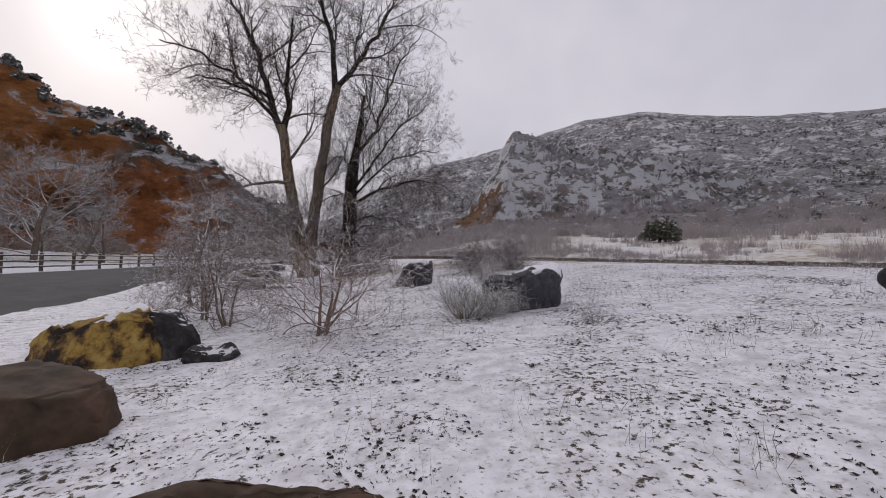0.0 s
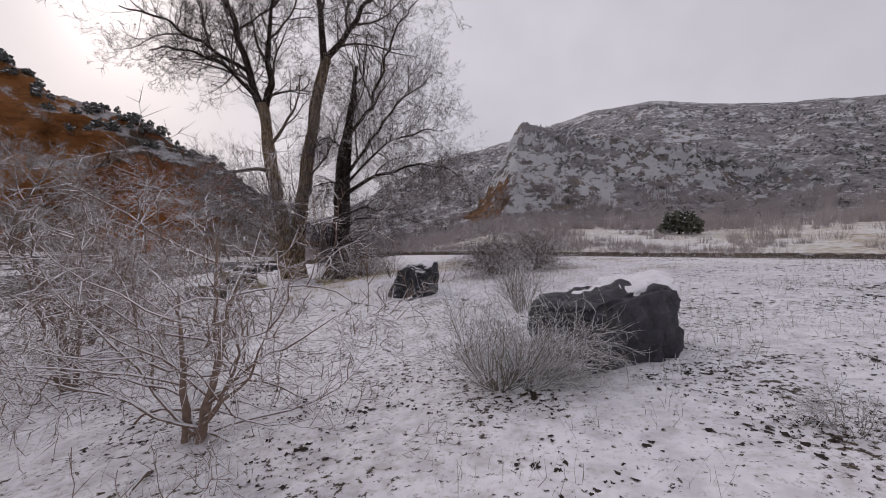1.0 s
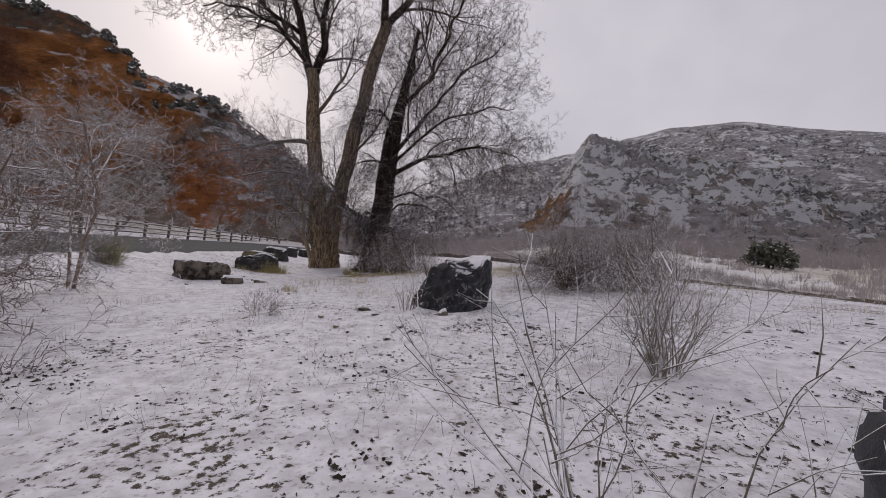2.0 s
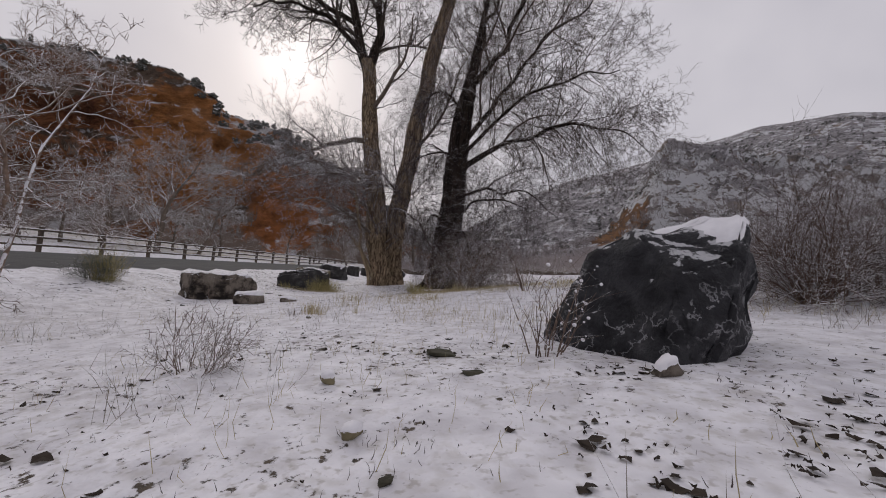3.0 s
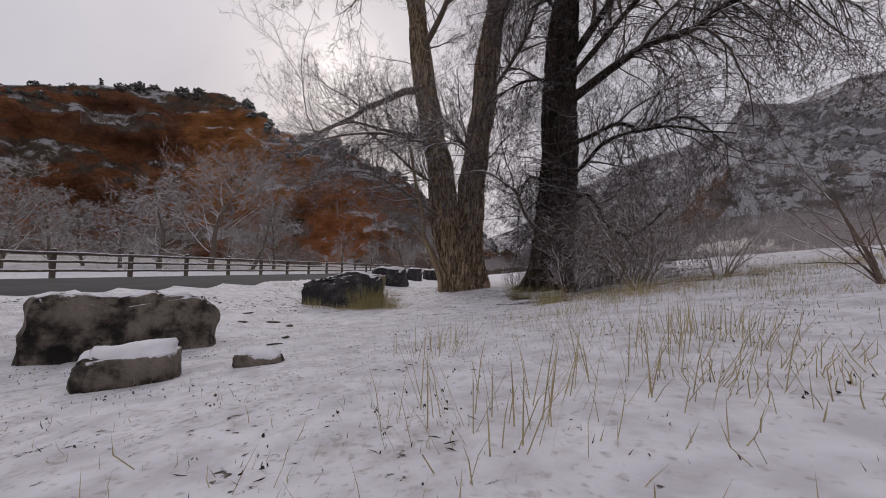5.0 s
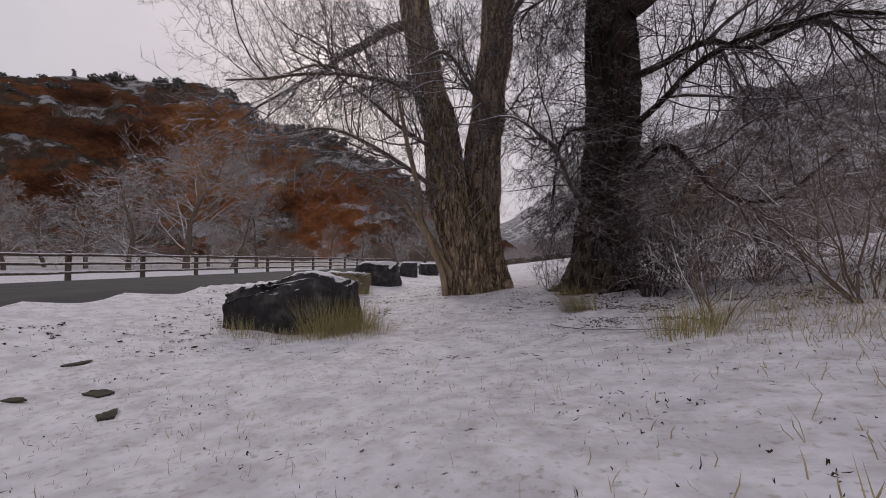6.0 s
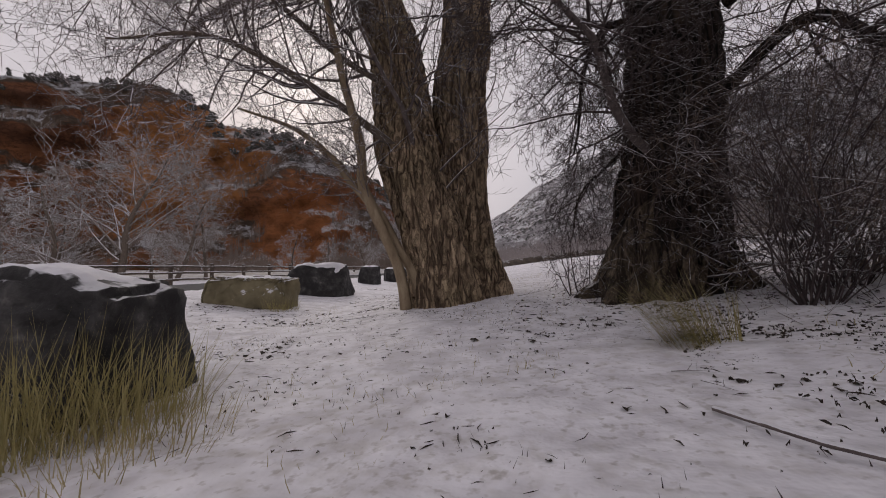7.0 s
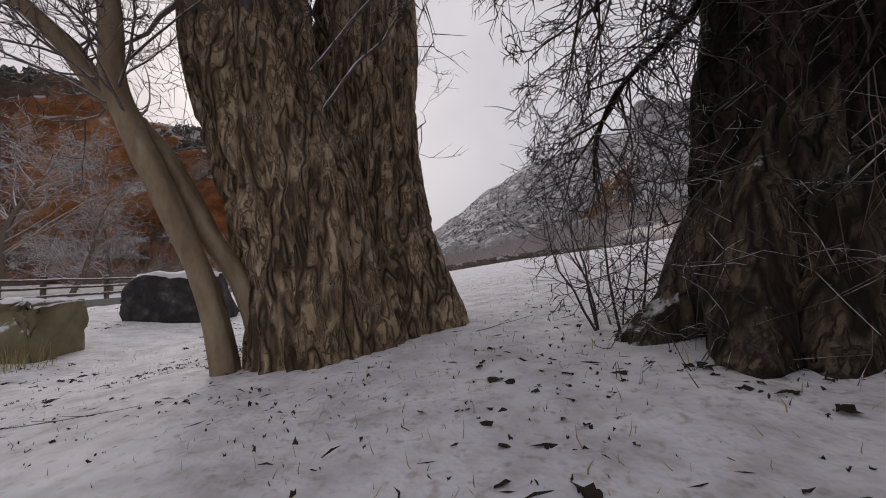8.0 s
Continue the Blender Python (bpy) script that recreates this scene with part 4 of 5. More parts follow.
def build_tree_left():
    tree = thing("cottonwood_tree", -7.2, 25.0, 0.0, "large bare cottonwood with two furrowed stems and rime on its twigs", "tree", "cottonwoods")
    tw = Tubes()
    kw = dict(sides=88, rough=0.2, bark=0.045, tip=0.0026, thick=0.016, last=1, wander=0.1, forks=3)
    high = Tubes()
    limb_with_twigs(tree, "trunk", [(-7.26, 24.95, -0.35, 0.5), (-7.32, 24.95, 0.1, 0.39), (-7.45, 24.96, 0.6, 0.36), (-7.6, 24.98, 1.2, 0.345), (-7.82, 25.1, 2.0, 0.345), (-8.08, 25.3, 3.0, 0.335), (-8.38, 25.42, 4.2, 0.3), (-8.84, 25.55, 6.1, 0.29), (-9.39, 25.95, 8.4, 0.26), (-9.6, 26.05, 9.25, 0.25)], 1, MAT_BARK, tw, 24, 1.5, per=28, kid_from=0.34, **kw)
    limb_with_twigs(tree, "trunk", [(-7.0, 25.3, -0.35, 0.5), (-7.04, 25.32, 0.1, 0.39), (-7.19, 25.44, 0.6, 0.345), (-7.31, 25.56, 1.2, 0.33), (-7.36, 25.7, 2.0, 0.335), (-7.33, 25.82, 3.0, 0.33), (-7.26, 25.9, 4.2, 0.31), (-7.12, 26.1, 6.0, 0.31), (-7.02, 26.3, 7.67, 0.28), (-6.86, 26.69, 10.09, 0.26), (-6.43, 26.69, 12.2, 0.24)], 2, MAT_BARK, tw, 24, 1.6, per=28, kid_from=0.34, **kw)
    L = MAT_LIMB
    rows = [
        ("limb", [(-9.5, 26, 8.83, 0.2), (-10.13, 26.16, 10.09, 0.17), (-10.97, 26.16, 12.73, 0.13), (-12.24, 26.16, 15.79, 0.09), (-13.4, 26.16, 17.9, 0.04)], 24, 2.6),
        ("limb", [(-9.5, 26.05, 8.93, 0.18), (-9.34, 26.27, 10.62, 0.15), (-9.5, 26.27, 13.15, 0.1), (-9.18, 26.37, 16.32, 0.05)], 20, 2.4),
        ("limb", [(-10.34, 26.16, 11.04, 0.1), (-11.82, 25.84, 11.89, 0.08), (-14.14, 25.63, 13.26, 0.06), (-16.78, 25.1, 14.1, 0.03)], 18, 2.2),
        ("limb", [(-9.71, 26.05, 9.46, 0.1), (-11.29, 25.84, 10.94, 0.08), (-13.19, 25.63, 11.89, 0.05), (-15.3, 25.1, 11.78, 0.025)], 16, 2.0),
        ("limb", [(-6.54, 26.69, 11.89, 0.17), (-6.96, 26.69, 15.37, 0.12), (-8.02, 26.69, 18.43, 0.07), (-8.34, 26.69, 20.54, 0.03)], 22, 2.6),
        ("limb", [(-6.54, 26.69, 11.99, 0.16), (-5.24, 26.69, 13.57, 0.13), (-4.18, 26.69, 15.47, 0.09), (-2.74, 26.69, 18.22, 0.04)], 22, 2.6),
        ("limb", [(-8.7, 25.3, 5.6, 0.13), (-9.6, 25.5, 5.72, 0.105), (-10.9, 25.8, 5.6, 0.085), (-12.3, 26.0, 5.3, 0.06), (-13.8, 26.0, 4.95, 0.035), (-15.0, 25.9, 4.5, 0.015)], 30, 1.4),
        ("limb", [(-8.97, 25.63, 6.93, 0.1), (-8.23, 25.42, 7.77, 0.08), (-7.49, 25.21, 9.04, 0.05), (-7.17, 25, 10.51, 0.02)], 14, 1.5),
        ("limb", [(-7.95, 25.21, 2.71, 0.05), (-8.8, 24.75, 3.3, 0.04), (-9.8, 24.2, 4.2, 0.025), (-10.6, 23.7, 4.6, 0.012)], 16, 1.2),
        ("limb", [(-7.6, 25, 1.65, 0.05), (-8.55, 24.16, 2.5, 0.04), (-9.3, 23.5, 2.81, 0.025), (-10.0, 22.9, 2.75, 0.012)], 16, 1.2),
        ("limb", [(-8.34, 25.42, 4.18, 0.06), (-9.2, 24.9, 4.35, 0.05), (-10.1, 24.2, 4.4, 0.03), (-10.9, 23.5, 4.1, 0.012)], 18, 1.3),
        ("limb", [(-8.23, 25.32, 3.87, 0.06), (-8.65, 24.47, 3.97, 0.045), (-9.29, 23.31, 3.76, 0.03), (-10.02, 22.05, 3.23, 0.012)], 18, 1.4),
        ("limb", [(-7.07, 25.42, 3.34, 0.05), (-7.17, 24.58, 3.76, 0.04), (-7.28, 23.73, 3.87, 0.025), (-7.49, 22.78, 3.45, 0.012)], 14, 1.2),
        ("limb", [(-6.96, 25.95, 5.45, 0.06), (-6.12, 25.63, 6.29, 0.05), (-5.38, 25.42, 7.77, 0.03), (-4.75, 25.21, 9.46, 0.012)], 26, 1.6),
    ]
    for k, (name, ctrl, n, ln) in enumerate(rows):
        if k < 6:
            ctrl = [(x, y, z, r * 1.2) for x, y, z, r in ctrl]
        # upper limbs take the bark with backlit shade in its colour
        limb_with_twigs(tree, name, ctrl, 20 + k, MAT_BARK_SHADED if k < 6 else L, high if k < 6 else tw, int(n * (1.05 if k < 8 else 2.1)), ln * 1.1, sides=8, kids=5 if k < 6 else 4, tip=0.0072 if k < 6 else 0.0026, thick=0.03 if k < 6 else 0.02, per=8, wander=0.5 if k < 6 else 0.2, forks=5 if k < 6 else 2, last=1, share=0.45)
    shoots = [
        [(-7.66, 24.62, -0.3, 0.075), (-7.66, 24.6, 0.03, 0.064), (-7.7, 24.52, 0.44, 0.055), (-7.85, 24.46, 0.85, 0.055), (-7.96, 24.42, 1.12, 0.054), (-8.07, 24.39, 1.42, 0.05), (-8.08, 24.37, 1.85, 0.044), (-8.28, 24.3, 2.7, 0.04), (-8.5, 24.2, 3.9, 0.018)],
        [(-7.46, 24.78, -0.3, 0.08), (-7.52, 24.72, 0.09, 0.068), (-7.61, 24.66, 0.43, 0.053), (-7.74, 24.61, 0.66, 0.05), (-7.88, 24.56, 0.95, 0.048), (-7.98, 24.53, 1.12, 0.046), (-8.3, 24.43, 1.52, 0.045), (-8.42, 24.39, 1.69, 0.04), (-8.9, 24.3, 2.1, 0.024), (-9.6, 24.1, 2.4, 0.01)],
    ]
    for k, ctrl in enumerate(shoots):
        limb_with_twigs(tree, "shoot", ctrl, 60 + k, MAT_SHOOT, tw, 26, 0.9, sides=20, kid_from=0.55, rough=0.2, bark=0.006, thick=0.008, tip=0.0022, last=1)
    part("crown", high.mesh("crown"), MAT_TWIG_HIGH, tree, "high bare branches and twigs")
    part("low_crown", tw.mesh("low_crown"), MAT_TWIG, tree, "fine bare twigs with rime")


def build_tree_right():
    tree = thing("cottonwood_tree", -5.0, 24.5, 0.0, "bare cottonwood in backlit shade with a thick trunk and tangled drooping twigs", "tree", "cottonwoods")
    tw, high = Tubes(), Tubes()
    limb_with_twigs(tree, "trunk", [(-5.0, 24.88, -0.35, 0.8), (-5.02, 24.88, 0.12, 0.56), (-5.05, 24.88, 0.6, 0.46), (-4.97, 24.9, 1.3, 0.43), (-4.94, 24.94, 2.0, 0.41), (-4.9, 24.94, 3.0, 0.39), (-4.9, 24.95, 4.2, 0.375), (-4.84, 24.95, 6.0, 0.32), (-4.65, 24.9, 7.6, 0.21), (-4.5, 25.0, 9.2, 0.12), (-4.35, 25.1, 11.0, 0.04)], 3, MAT_BARK_SHADED, tw, 104, 1.35, sides=64, per=22, up=-0.04, droop=0.45, kid_from=0.14, rough=0.25, bark=0.05, tip=0.0024, thick=0.012, clear=1.8, last=1, wrap=430)
    rows = [
        ([(-4.6, 24.85, 7.4, 0.233), (-3.8, 24.95, 8.5, 0.191), (-3.4, 25.15, 9.4, 0.159), (-2.6, 25.15, 12.2, 0.106), (-1, 25.15, 15, 0.042)], 26, 2.4, 0.05),
        ([(-4.6, 24.85, 7.3, 0.212), (-4.5, 25.15, 9, 0.148), (-4.1, 25.25, 11, 0.095), (-3.9, 25.25, 13, 0.042)], 20, 2.0, 0.05),
        ([(-4.6, 24.65, 4.4, 0.254), (-3.34, 24.65, 5.2, 0.18), (-2.1, 24.65, 5.6, 0.138), (-1, 24.65, 5.9, 0.106), (0.1, 24.65, 5.8, 0.064), (1.25, 24.65, 5, 0.027)], 60, 1.5, -0.10),
        ([(-4.6, 24.75, 5.4, 0.212), (-3.5, 25.15, 7.2, 0.148), (-2.1, 25.25, 9, 0.106), (-0.4, 25.25, 10.6, 0.042)], 30, 2.0, 0.03),
        ([(-4.6, 24.65, 4.9, 0.159), (-3.2, 24.75, 6.4, 0.117), (-1.6, 24.75, 7.4, 0.085), (0.3, 24.65, 7.6, 0.032)], 34, 1.7, -0.03),
        ([(-5.0, 24.75, 1.3, 0.085), (-5.5, 24.3, 1.75, 0.068), (-5.75, 24.0, 2.1, 0.058), (-5.95, 23.8, 2.38, 0.046), (-6.4, 23.55, 2.5, 0.03), (-7.2, 23.35, 2.6, 0.013)], 22, 1.0, 0.0),
        ([(-4.7, 24.45, 1.8, 0.117), (-4.22, 24.05, 2.2, 0.095), (-3.95, 23.85, 1.95, 0.08), (-3.7, 23.65, 1.65, 0.064), (-3.3, 23.45, 1.55, 0.048), (-2.8, 23.15, 1.75, 0.021)], 26, 1.2, 0.0),
        ([(-4.6, 24.45, 2.6, 0.106), (-3.8, 23.85, 3, 0.085), (-2.9, 23.25, 2.9, 0.053), (-1.9, 22.55, 2.5, 0.021)], 30, 1.5, -0.05),
        ([(-5.1, 24.5, 2.6, 0.1), (-5.5, 24.6, 2.7, 0.07), (-5.72, 24.7, 2.3, 0.045), (-5.85, 24.75, 1.5, 0.02)], 18, 0.62, -0.12),
        ([(-5.05, 24.6, 1.7, 0.09), (-5.45, 24.75, 1.9, 0.05), (-5.7, 24.9, 1.6, 0.03), (-5.85, 25.0, 1.1, 0.014)], 12, 0.55, -0.1),
        ([(-4.75, 24.7, 4.6, 0.12), (-5.3, 24.6, 5.0, 0.09), (-5.8, 24.5, 4.7, 0.05), (-6.2, 24.4, 4.0, 0.02)], 36, 1.0, -0.1),
        ([(-4.7, 24.75, 6.3, 0.12), (-5.3, 24.7, 7.0, 0.09), (-5.9, 24.6, 7.1, 0.05), (-6.5, 24.5, 6.5, 0.02)], 36, 1.2, -0.08),
        ([(-4.6, 24.65, 3.4, 0.127), (-3.5, 24.65, 3.7, 0.095), (-2.3, 24.65, 3.6, 0.064), (-1.1, 24.65, 3, 0.021)], 34, 1.5, -0.08),
    ]
    for k, (ctrl, n, ln, up) in enumerate(rows):
        ctrl = [(x, y, z, r * (0.58 if k == 5 else 0.465)) for x, y, z, r in ctrl]
        limb_with_twigs(tree, "limb", ctrl, 120 + k, MAT_TWIG if k == 5 else MAT_BARK_SHADED, high if k < 5 else tw, int(n * (1.75 if k < 5 else 1.4)), ln * 1.1, sides=8, up=up, tip=0.004 if k < 5 else 0.0022, thick=0.02 if k < 5 else 0.013, per=8, wander=0.5, forks=4 if k < 5 else 2, last=1,
                        share=0.45, wrap=60 if k < 5 else 34)
    rng = random.Random(77)
    for k, an in enumerate((100, 150, 180, 205, 222, 240, 262, 290, 330)):
        ln, fat = rng.uniform(0.65, 0.95), rng.uniform(0.8, 1.35)
        an += rng.uniform(-6, 6)
        ctrl, side = [], rng.uniform(-0.16, 0.16)
        for f, z, r in ((0.2, 0.95, 0.13), (0.42, 0.55, 0.13), (0.62, 0.27, 0.11), (0.82, 0.08, 0.085), (1.05, -0.05, 0.06), (1.35, -0.2, 0.03)):
            a2 = radians(an) + side * f * f * 2 + rng.uniform(-0.1, 0.1)
            ctrl.append((f * ln * math.cos(a2) - 0.02, f * ln * math.sin(a2) + 0.38, z + rng.uniform(-0.05, 0.05), r * fat))
        pts, radii = spline(ctrl, 8)
        part("root", Tubes().add(pts, radii, 22, rough=0.5, bark=0.03).mesh("root"), MAT_ROOT, tree)
    part("crown", high.mesh("crown"), MAT_TWIG_MID, tree, "spreading upper twigs with rime")
    part("low_crown", tw.mesh("low_crown"), MAT_TWIG_DARK, tree, "dense tangle of dark hanging twigs")


build_tree_left()
build_tree_right()

# ---- bushes ----


def bush(x, y, height, width, seed, material, label, stems=14, depth=3, kids=5, r=0.012, lean=(0, 0), name="bush", group="", up=0.03, spread=0.8, wig=0.25):
    rng = random.Random(seed)
    ob = thing(name, x, y, ground_z(x, y), label, "bush", group)
    for _ in range(stems):
        t = Tubes()
        a = rng.uniform(0, 2 * math.pi)
        tilt = rng.uniform(0.1, 1.0)
        d = Vector((math.cos(a) * tilt * width / height + lean[0], math.sin(a) * tilt * width / height + lean[1], 1.0))
        p = Vector((math.cos(a) * 0.08, math.sin(a) * 0.08, -0.03))
        grow(t, rng, p, d, height * rng.uniform(0.6, 1.05), r * rng.uniform(0.7, 1.3), depth, kids, wig=wig, up=up, spread=spread, tip=0.0017, start=0.2, last=1 if depth > 2 else 2)
        part("stem", t.mesh("stem"), material, ob)
    return ob


def shrub_tree(x, y, height, reach, seed, material, label, boughs=14, r=0.05, low=0.15, name="shrub", kids=5, depth=3, flat=0.35, tip=0.003):
    """A small tree of several crooked trunks with wide, nearly level boughs."""
    rng = random.Random(seed)
    ob = thing(name, x, y, ground_z(x, y), label, "shrub")
    tw = Tubes()
    trunk_pts = []
    for k in range(3):
        a = rng.uniform(0, 2 * math.pi)
        p, d = Vector((0.05 * math.cos(a), 0.05 * math.sin(a), -0.1)), Vector((0.18 * math.cos(a), 0.18 * math.sin(a), 1)).normalized()
        pts, radii = [p], [r]
        for i in range(7):
            d = (d + rand_dir(rng) * 0.28 + Vector((0, 0, 0.12))).normalized()
            p = p + d * height * (0.85 - 0.1 * k) / 7
            pts.append(p)
            radii.append(max(0.006, r * (1 - 0.8 * (i + 1) / 7)))
        part("stem", Tubes().add(pts, radii, 8, rough=0.2).mesh("stem"), material, ob)
        trunk_pts.append((pts, radii))
    for k in range(boughs):
        pts, radii = trunk_pts[k % 3]
        f = low + (0.98 - low) * ((k + rng.random()) / boughs) ** 1.3
        i = min(6, int(f * 7))
        a = k * 2.4 + rng.uniform(-0.4, 0.4)
        d = Vector((math.cos(a), math.sin(a), flat * rng.uniform(-0.2, 1.4)))
        bough = Tubes()
        grow(bough, rng, pts[i].lerp(pts[i + 1], f * 7 - i), d, reach * rng.uniform(0.7, 1.15) * (1.1 - 0.45 * f), max(0.012, radii[i] * 0.55), depth, kids, wig=0.34, up=0.02, spread=0.8, ratio=0.5, tip=tip, steps=8, last=1)
        part("branch", bough.mesh("branch"), material, ob)
    return ob


shrub_tree(-1.2, 7.6, 1.9, 1.75, 1, MAT_BUSH, "wide bare shrub thickly coated with snow", boughs=36, r=0.036, low=0.03, flat=0.4, kids=5, tip=0.0024)
shrub_tree(-6.75, 13.95, 4.6, 1.6, 8, MAT_BUSH, "tall sapling with snow along its branches", boughs=34, r=0.03, low=0.42, flat=0.7, tip=0.003)
for k, (x, y, h) in enumerate([(-3.4, 9.0, 1.8), (-4.4, 9.9, 2.2), (-5.3, 11.2, 2.5), (-6.4, 12.6, 2.4)]):
    shrub_tree(x, y, h, 1.5, 30 + k, MAT_THICKET, "brown leafless roadside thicket with snow on its twigs", boughs=22, r=0.032, low=0.04, flat=0.45, kids=5, tip=0.003, name="thicket")
bush(1.1, 8.15, 0.68, 0.8, 2, MAT_SAGE, "snowy sagebrush bending over a flat boulder", stems=60, kids=5, depth=2, r=0.008)
bush(1.35, 8.1, 0.82, 0.6, 3, MAT_SAGE, "snowy sagebrush bending over a flat boulder", stems=66, kids=5, depth=2, r=0.006, lean=(0.62, 0.08), up=-0.06)
bush(2.98, 7.0, 0.3, 0.35, 41, MAT_SAGE, "small clump of pale sage stalks in the snow", stems=22, kids=4, depth=2, r=0.004)
bush(0.95, 8.9, 0.95, 0.5, 11, MAT_SAGE, "thin upright sage stalks", stems=9, kids=4, depth=2, r=0.008)
bush(1.85, 11.3, 1.0, 0.6, 4, MAT_SAGE, "tall sage stalks with lumps of snow", stems=40, kids=5, depth=2, r=0.008)
bush(1.95, 16.9, 1.7, 2.2, 5, MAT_TANGLE, "tangled brown shrub with wet snow", stems=110, kids=7, depth=2, r=0.012, wig=0.42, up=-0.05, spread=1.0)
bush(3.3, 17.3, 1.6, 2.2, 12, MAT_TANGLE, "tangled brown shrub with wet snow", stems=90, kids=7, depth=2, r=0.011, wig=0.42, up=-0.05, spread=1.0)
bush(-1.5, 19.7, 1.25, 1.3, 9, MAT_THICKET, "sparse leafless shrub arching over dry grass", stems=10, kids=3, depth=2, r=0.011, wig=0.2)
bush(-2.56, 13.0, 0.36, 0.6, 10, MAT_THICKET, "small dry shrub in the snow", stems=26, kids=4, depth=2, r=0.003)
snowy_stalks = bush(-0.78, 13.78, 0.62, 0.42, 13, MAT_THICKET, "dead stalks with balls of snow beside a boulder", stems=14, kids=4, depth=1, r=0.005)


def snow_balls(ob, count, seed, smallest=0.004, largest=0.011):
    """Lumps of wet snow caught on the stalks of a shrub."""
    rng = random.Random(seed)
    stems = [c.data for c in ob.children]
    for _ in range(count):
        me = rng.choice(stems)
        p = me.vertices[int(len(me.vertices) * rng.uniform(0.3, 1.0)) - 1].co
        r = rng.uniform(smallest, largest)
        bm = bmesh.new()
        bmesh.ops.create_icosphere(bm, subdivisions=2, radius=r)
        for v in bm.verts:
            v.co = v.co * (1 + 0.9 * noise.noise((v.co.x * 60 + seed, v.co.y * 60, v.co.z * 60 + p.x * 9))) + p
        for f in bm.faces:
            f.smooth = True
        part("snow_lump", bm, MAT_SNOW, ob)


snow_balls(snowy_stalks, 64, 4)
bush(-3.2, 21.6, 1.6, 1.8, 14, MAT_THICKET, "leafless shrub beside the dark cottonwood", stems=16, kids=5, depth=3, r=0.009, wig=0.35, up=0.0)
bush(-3.7, 24.5, 2.6, 1.9, 19, MAT_THICKET, "tall brown thicket beside the cottonwood trunk", stems=30, kids=5, depth=3, r=0.010, wig=0.42, up=-0.03, spread=1.0)
bush(-3.3, 23.8, 1.8, 1.7, 15, MAT_THICKET, "brown thicket at the foot of the cottonwood", stems=30, kids=5, depth=3, r=0.008, wig=0.42, up=-0.04, spread=1.0)
bush(-4.05, 24.15, 1.0, 0.7, 17, MAT_TWIG_DARK, "dark thicket at the foot of the cottonwood", stems=22, kids=5, depth=2, r=0.006, wig=0.4)
bush(-5.85, 24.9, 1.1, 0.5, 18, MAT_TWIG_DARK, "bare brown shrub behind the cottonwood roots", stems=7, kids=4, depth=2, r=0.006, wig=0.3)
bush(-4.4, 23.7, 1.7, 0.8, 43, MAT_TWIG_DARK, "tall dead stems against the dark cottonwood trunk", stems=34, kids=5, depth=2, r=0.007, wig=0.42)
bush(-4.1, 21.4, 0.8, 0.8, 42, MAT_BUSH, "sparse arching shrub with snow on its stems", stems=9, kids=4, depth=2, r=0.007)
bush(-2.2, 22.3, 1.0, 1.3, 16, MAT_BUSH, "low brown brush in dry grass", stems=22, kids=4, depth=2, r=0.008)

# ---- far trees behind the road ----


def far_tree(x, y, height, seed, material, label, name="bare_tree", depth=3, kids=4, spread=0.8, tip=0.012, group="trees below the cliff", wide=0.42):
    rng = random.Random(seed)
    ob = thing(name, x, y, land_z(x, y) - 0.1, label, "tree", group)
    p, d, pts, radii = Vector((0, 0, -0.3)), Vector((rng.uniform(-0.15, 0.15), rng.uniform(-0.15, 0.15), 1)), [], []
    for i in range(9):
        pts.append(p.copy())
        radii.append(max(0.02, height * 0.024 * (1 - 0.88 * i / 8)))
        d = (d + rand_dir(rng) * 0.22 + Vector((0, 0, 0.1))).normalized()
        p = p + d * height * 0.9 / 8
    part("trunk", Tubes().add(pts, radii, 8).mesh("trunk"), MAT_LIMB, ob)
    tw = Tubes()
    for k in range(30):
        f = 0.12 + 0.86 * (k + rng.random()) / 30
        i = min(7, int(f * 8))
        a = rng.uniform(0, 2 * math.pi)
        nd = Vector((math.cos(a), math.sin(a), rng.uniform(0.25, 1.0)))
        grow(tw, rng, pts[i].lerp(pts[i + 1], f * 8 - i), nd, height * wide * (1.15 - 0.75 * f) * rng.uniform(0.8, 1.2), max(tip, radii[i] * 0.28), depth, kids, wig=0.25, up=0.05, spread=spread, ratio=0.55, tip=tip, steps=5, last=1)
    part("crown", tw.mesh("crown"), material, ob)
    return ob


def on_ring(az, r):
    x, y = polar(az, r)
    return x, y, land_z(x, y)


far_tree(*polar(52.6, 46), 12.5, 9, MAT_FROST, "wide bare cottonwood white with hoar frost", wide=0.62, kids=5, tip=0.012)
kinds = [far_tree(*polar(57.5, 47), 10.0, 1, MAT_FROST, "bare cottonwood white with hoar frost across the road"),
         far_tree(*polar(48.5, 46), 8.0, 2, MAT_FROST, "bare cottonwood white with hoar frost across the road"),
         far_tree(*polar(69, 42), 8.5, 3, MAT_FROST, "bare cottonwood white with hoar frost across the road")]
for k, (az, r, s) in enumerate([(73, 43, 0.85), (74.5, 46, 1.0), (64, 52, 0.8), (38, 50, 0.5), (34.5, 52, 0.5), (72.5, 40, 0.95), (76, 41, 1.05), (80, 40, 1.1), (66, 47, 0.8), (61, 50, 0.75), (58, 52, 0.8), (51, 52, 0.75), (46, 47, 0.7),
                                (30, 56, 0.7), (27, 60, 1.0), (24, 64, 1.0), (85, 40, 1.1), (92, 42, 1.2), (21, 64, 1.1)]):
    x, y, z = on_ring(az, r)
    src = kinds[k % 3]
    c = copy_thing(src, pose(x, y, z - 0.1, 0, 0, 67 * k))
    c.scale = (s, s, s)


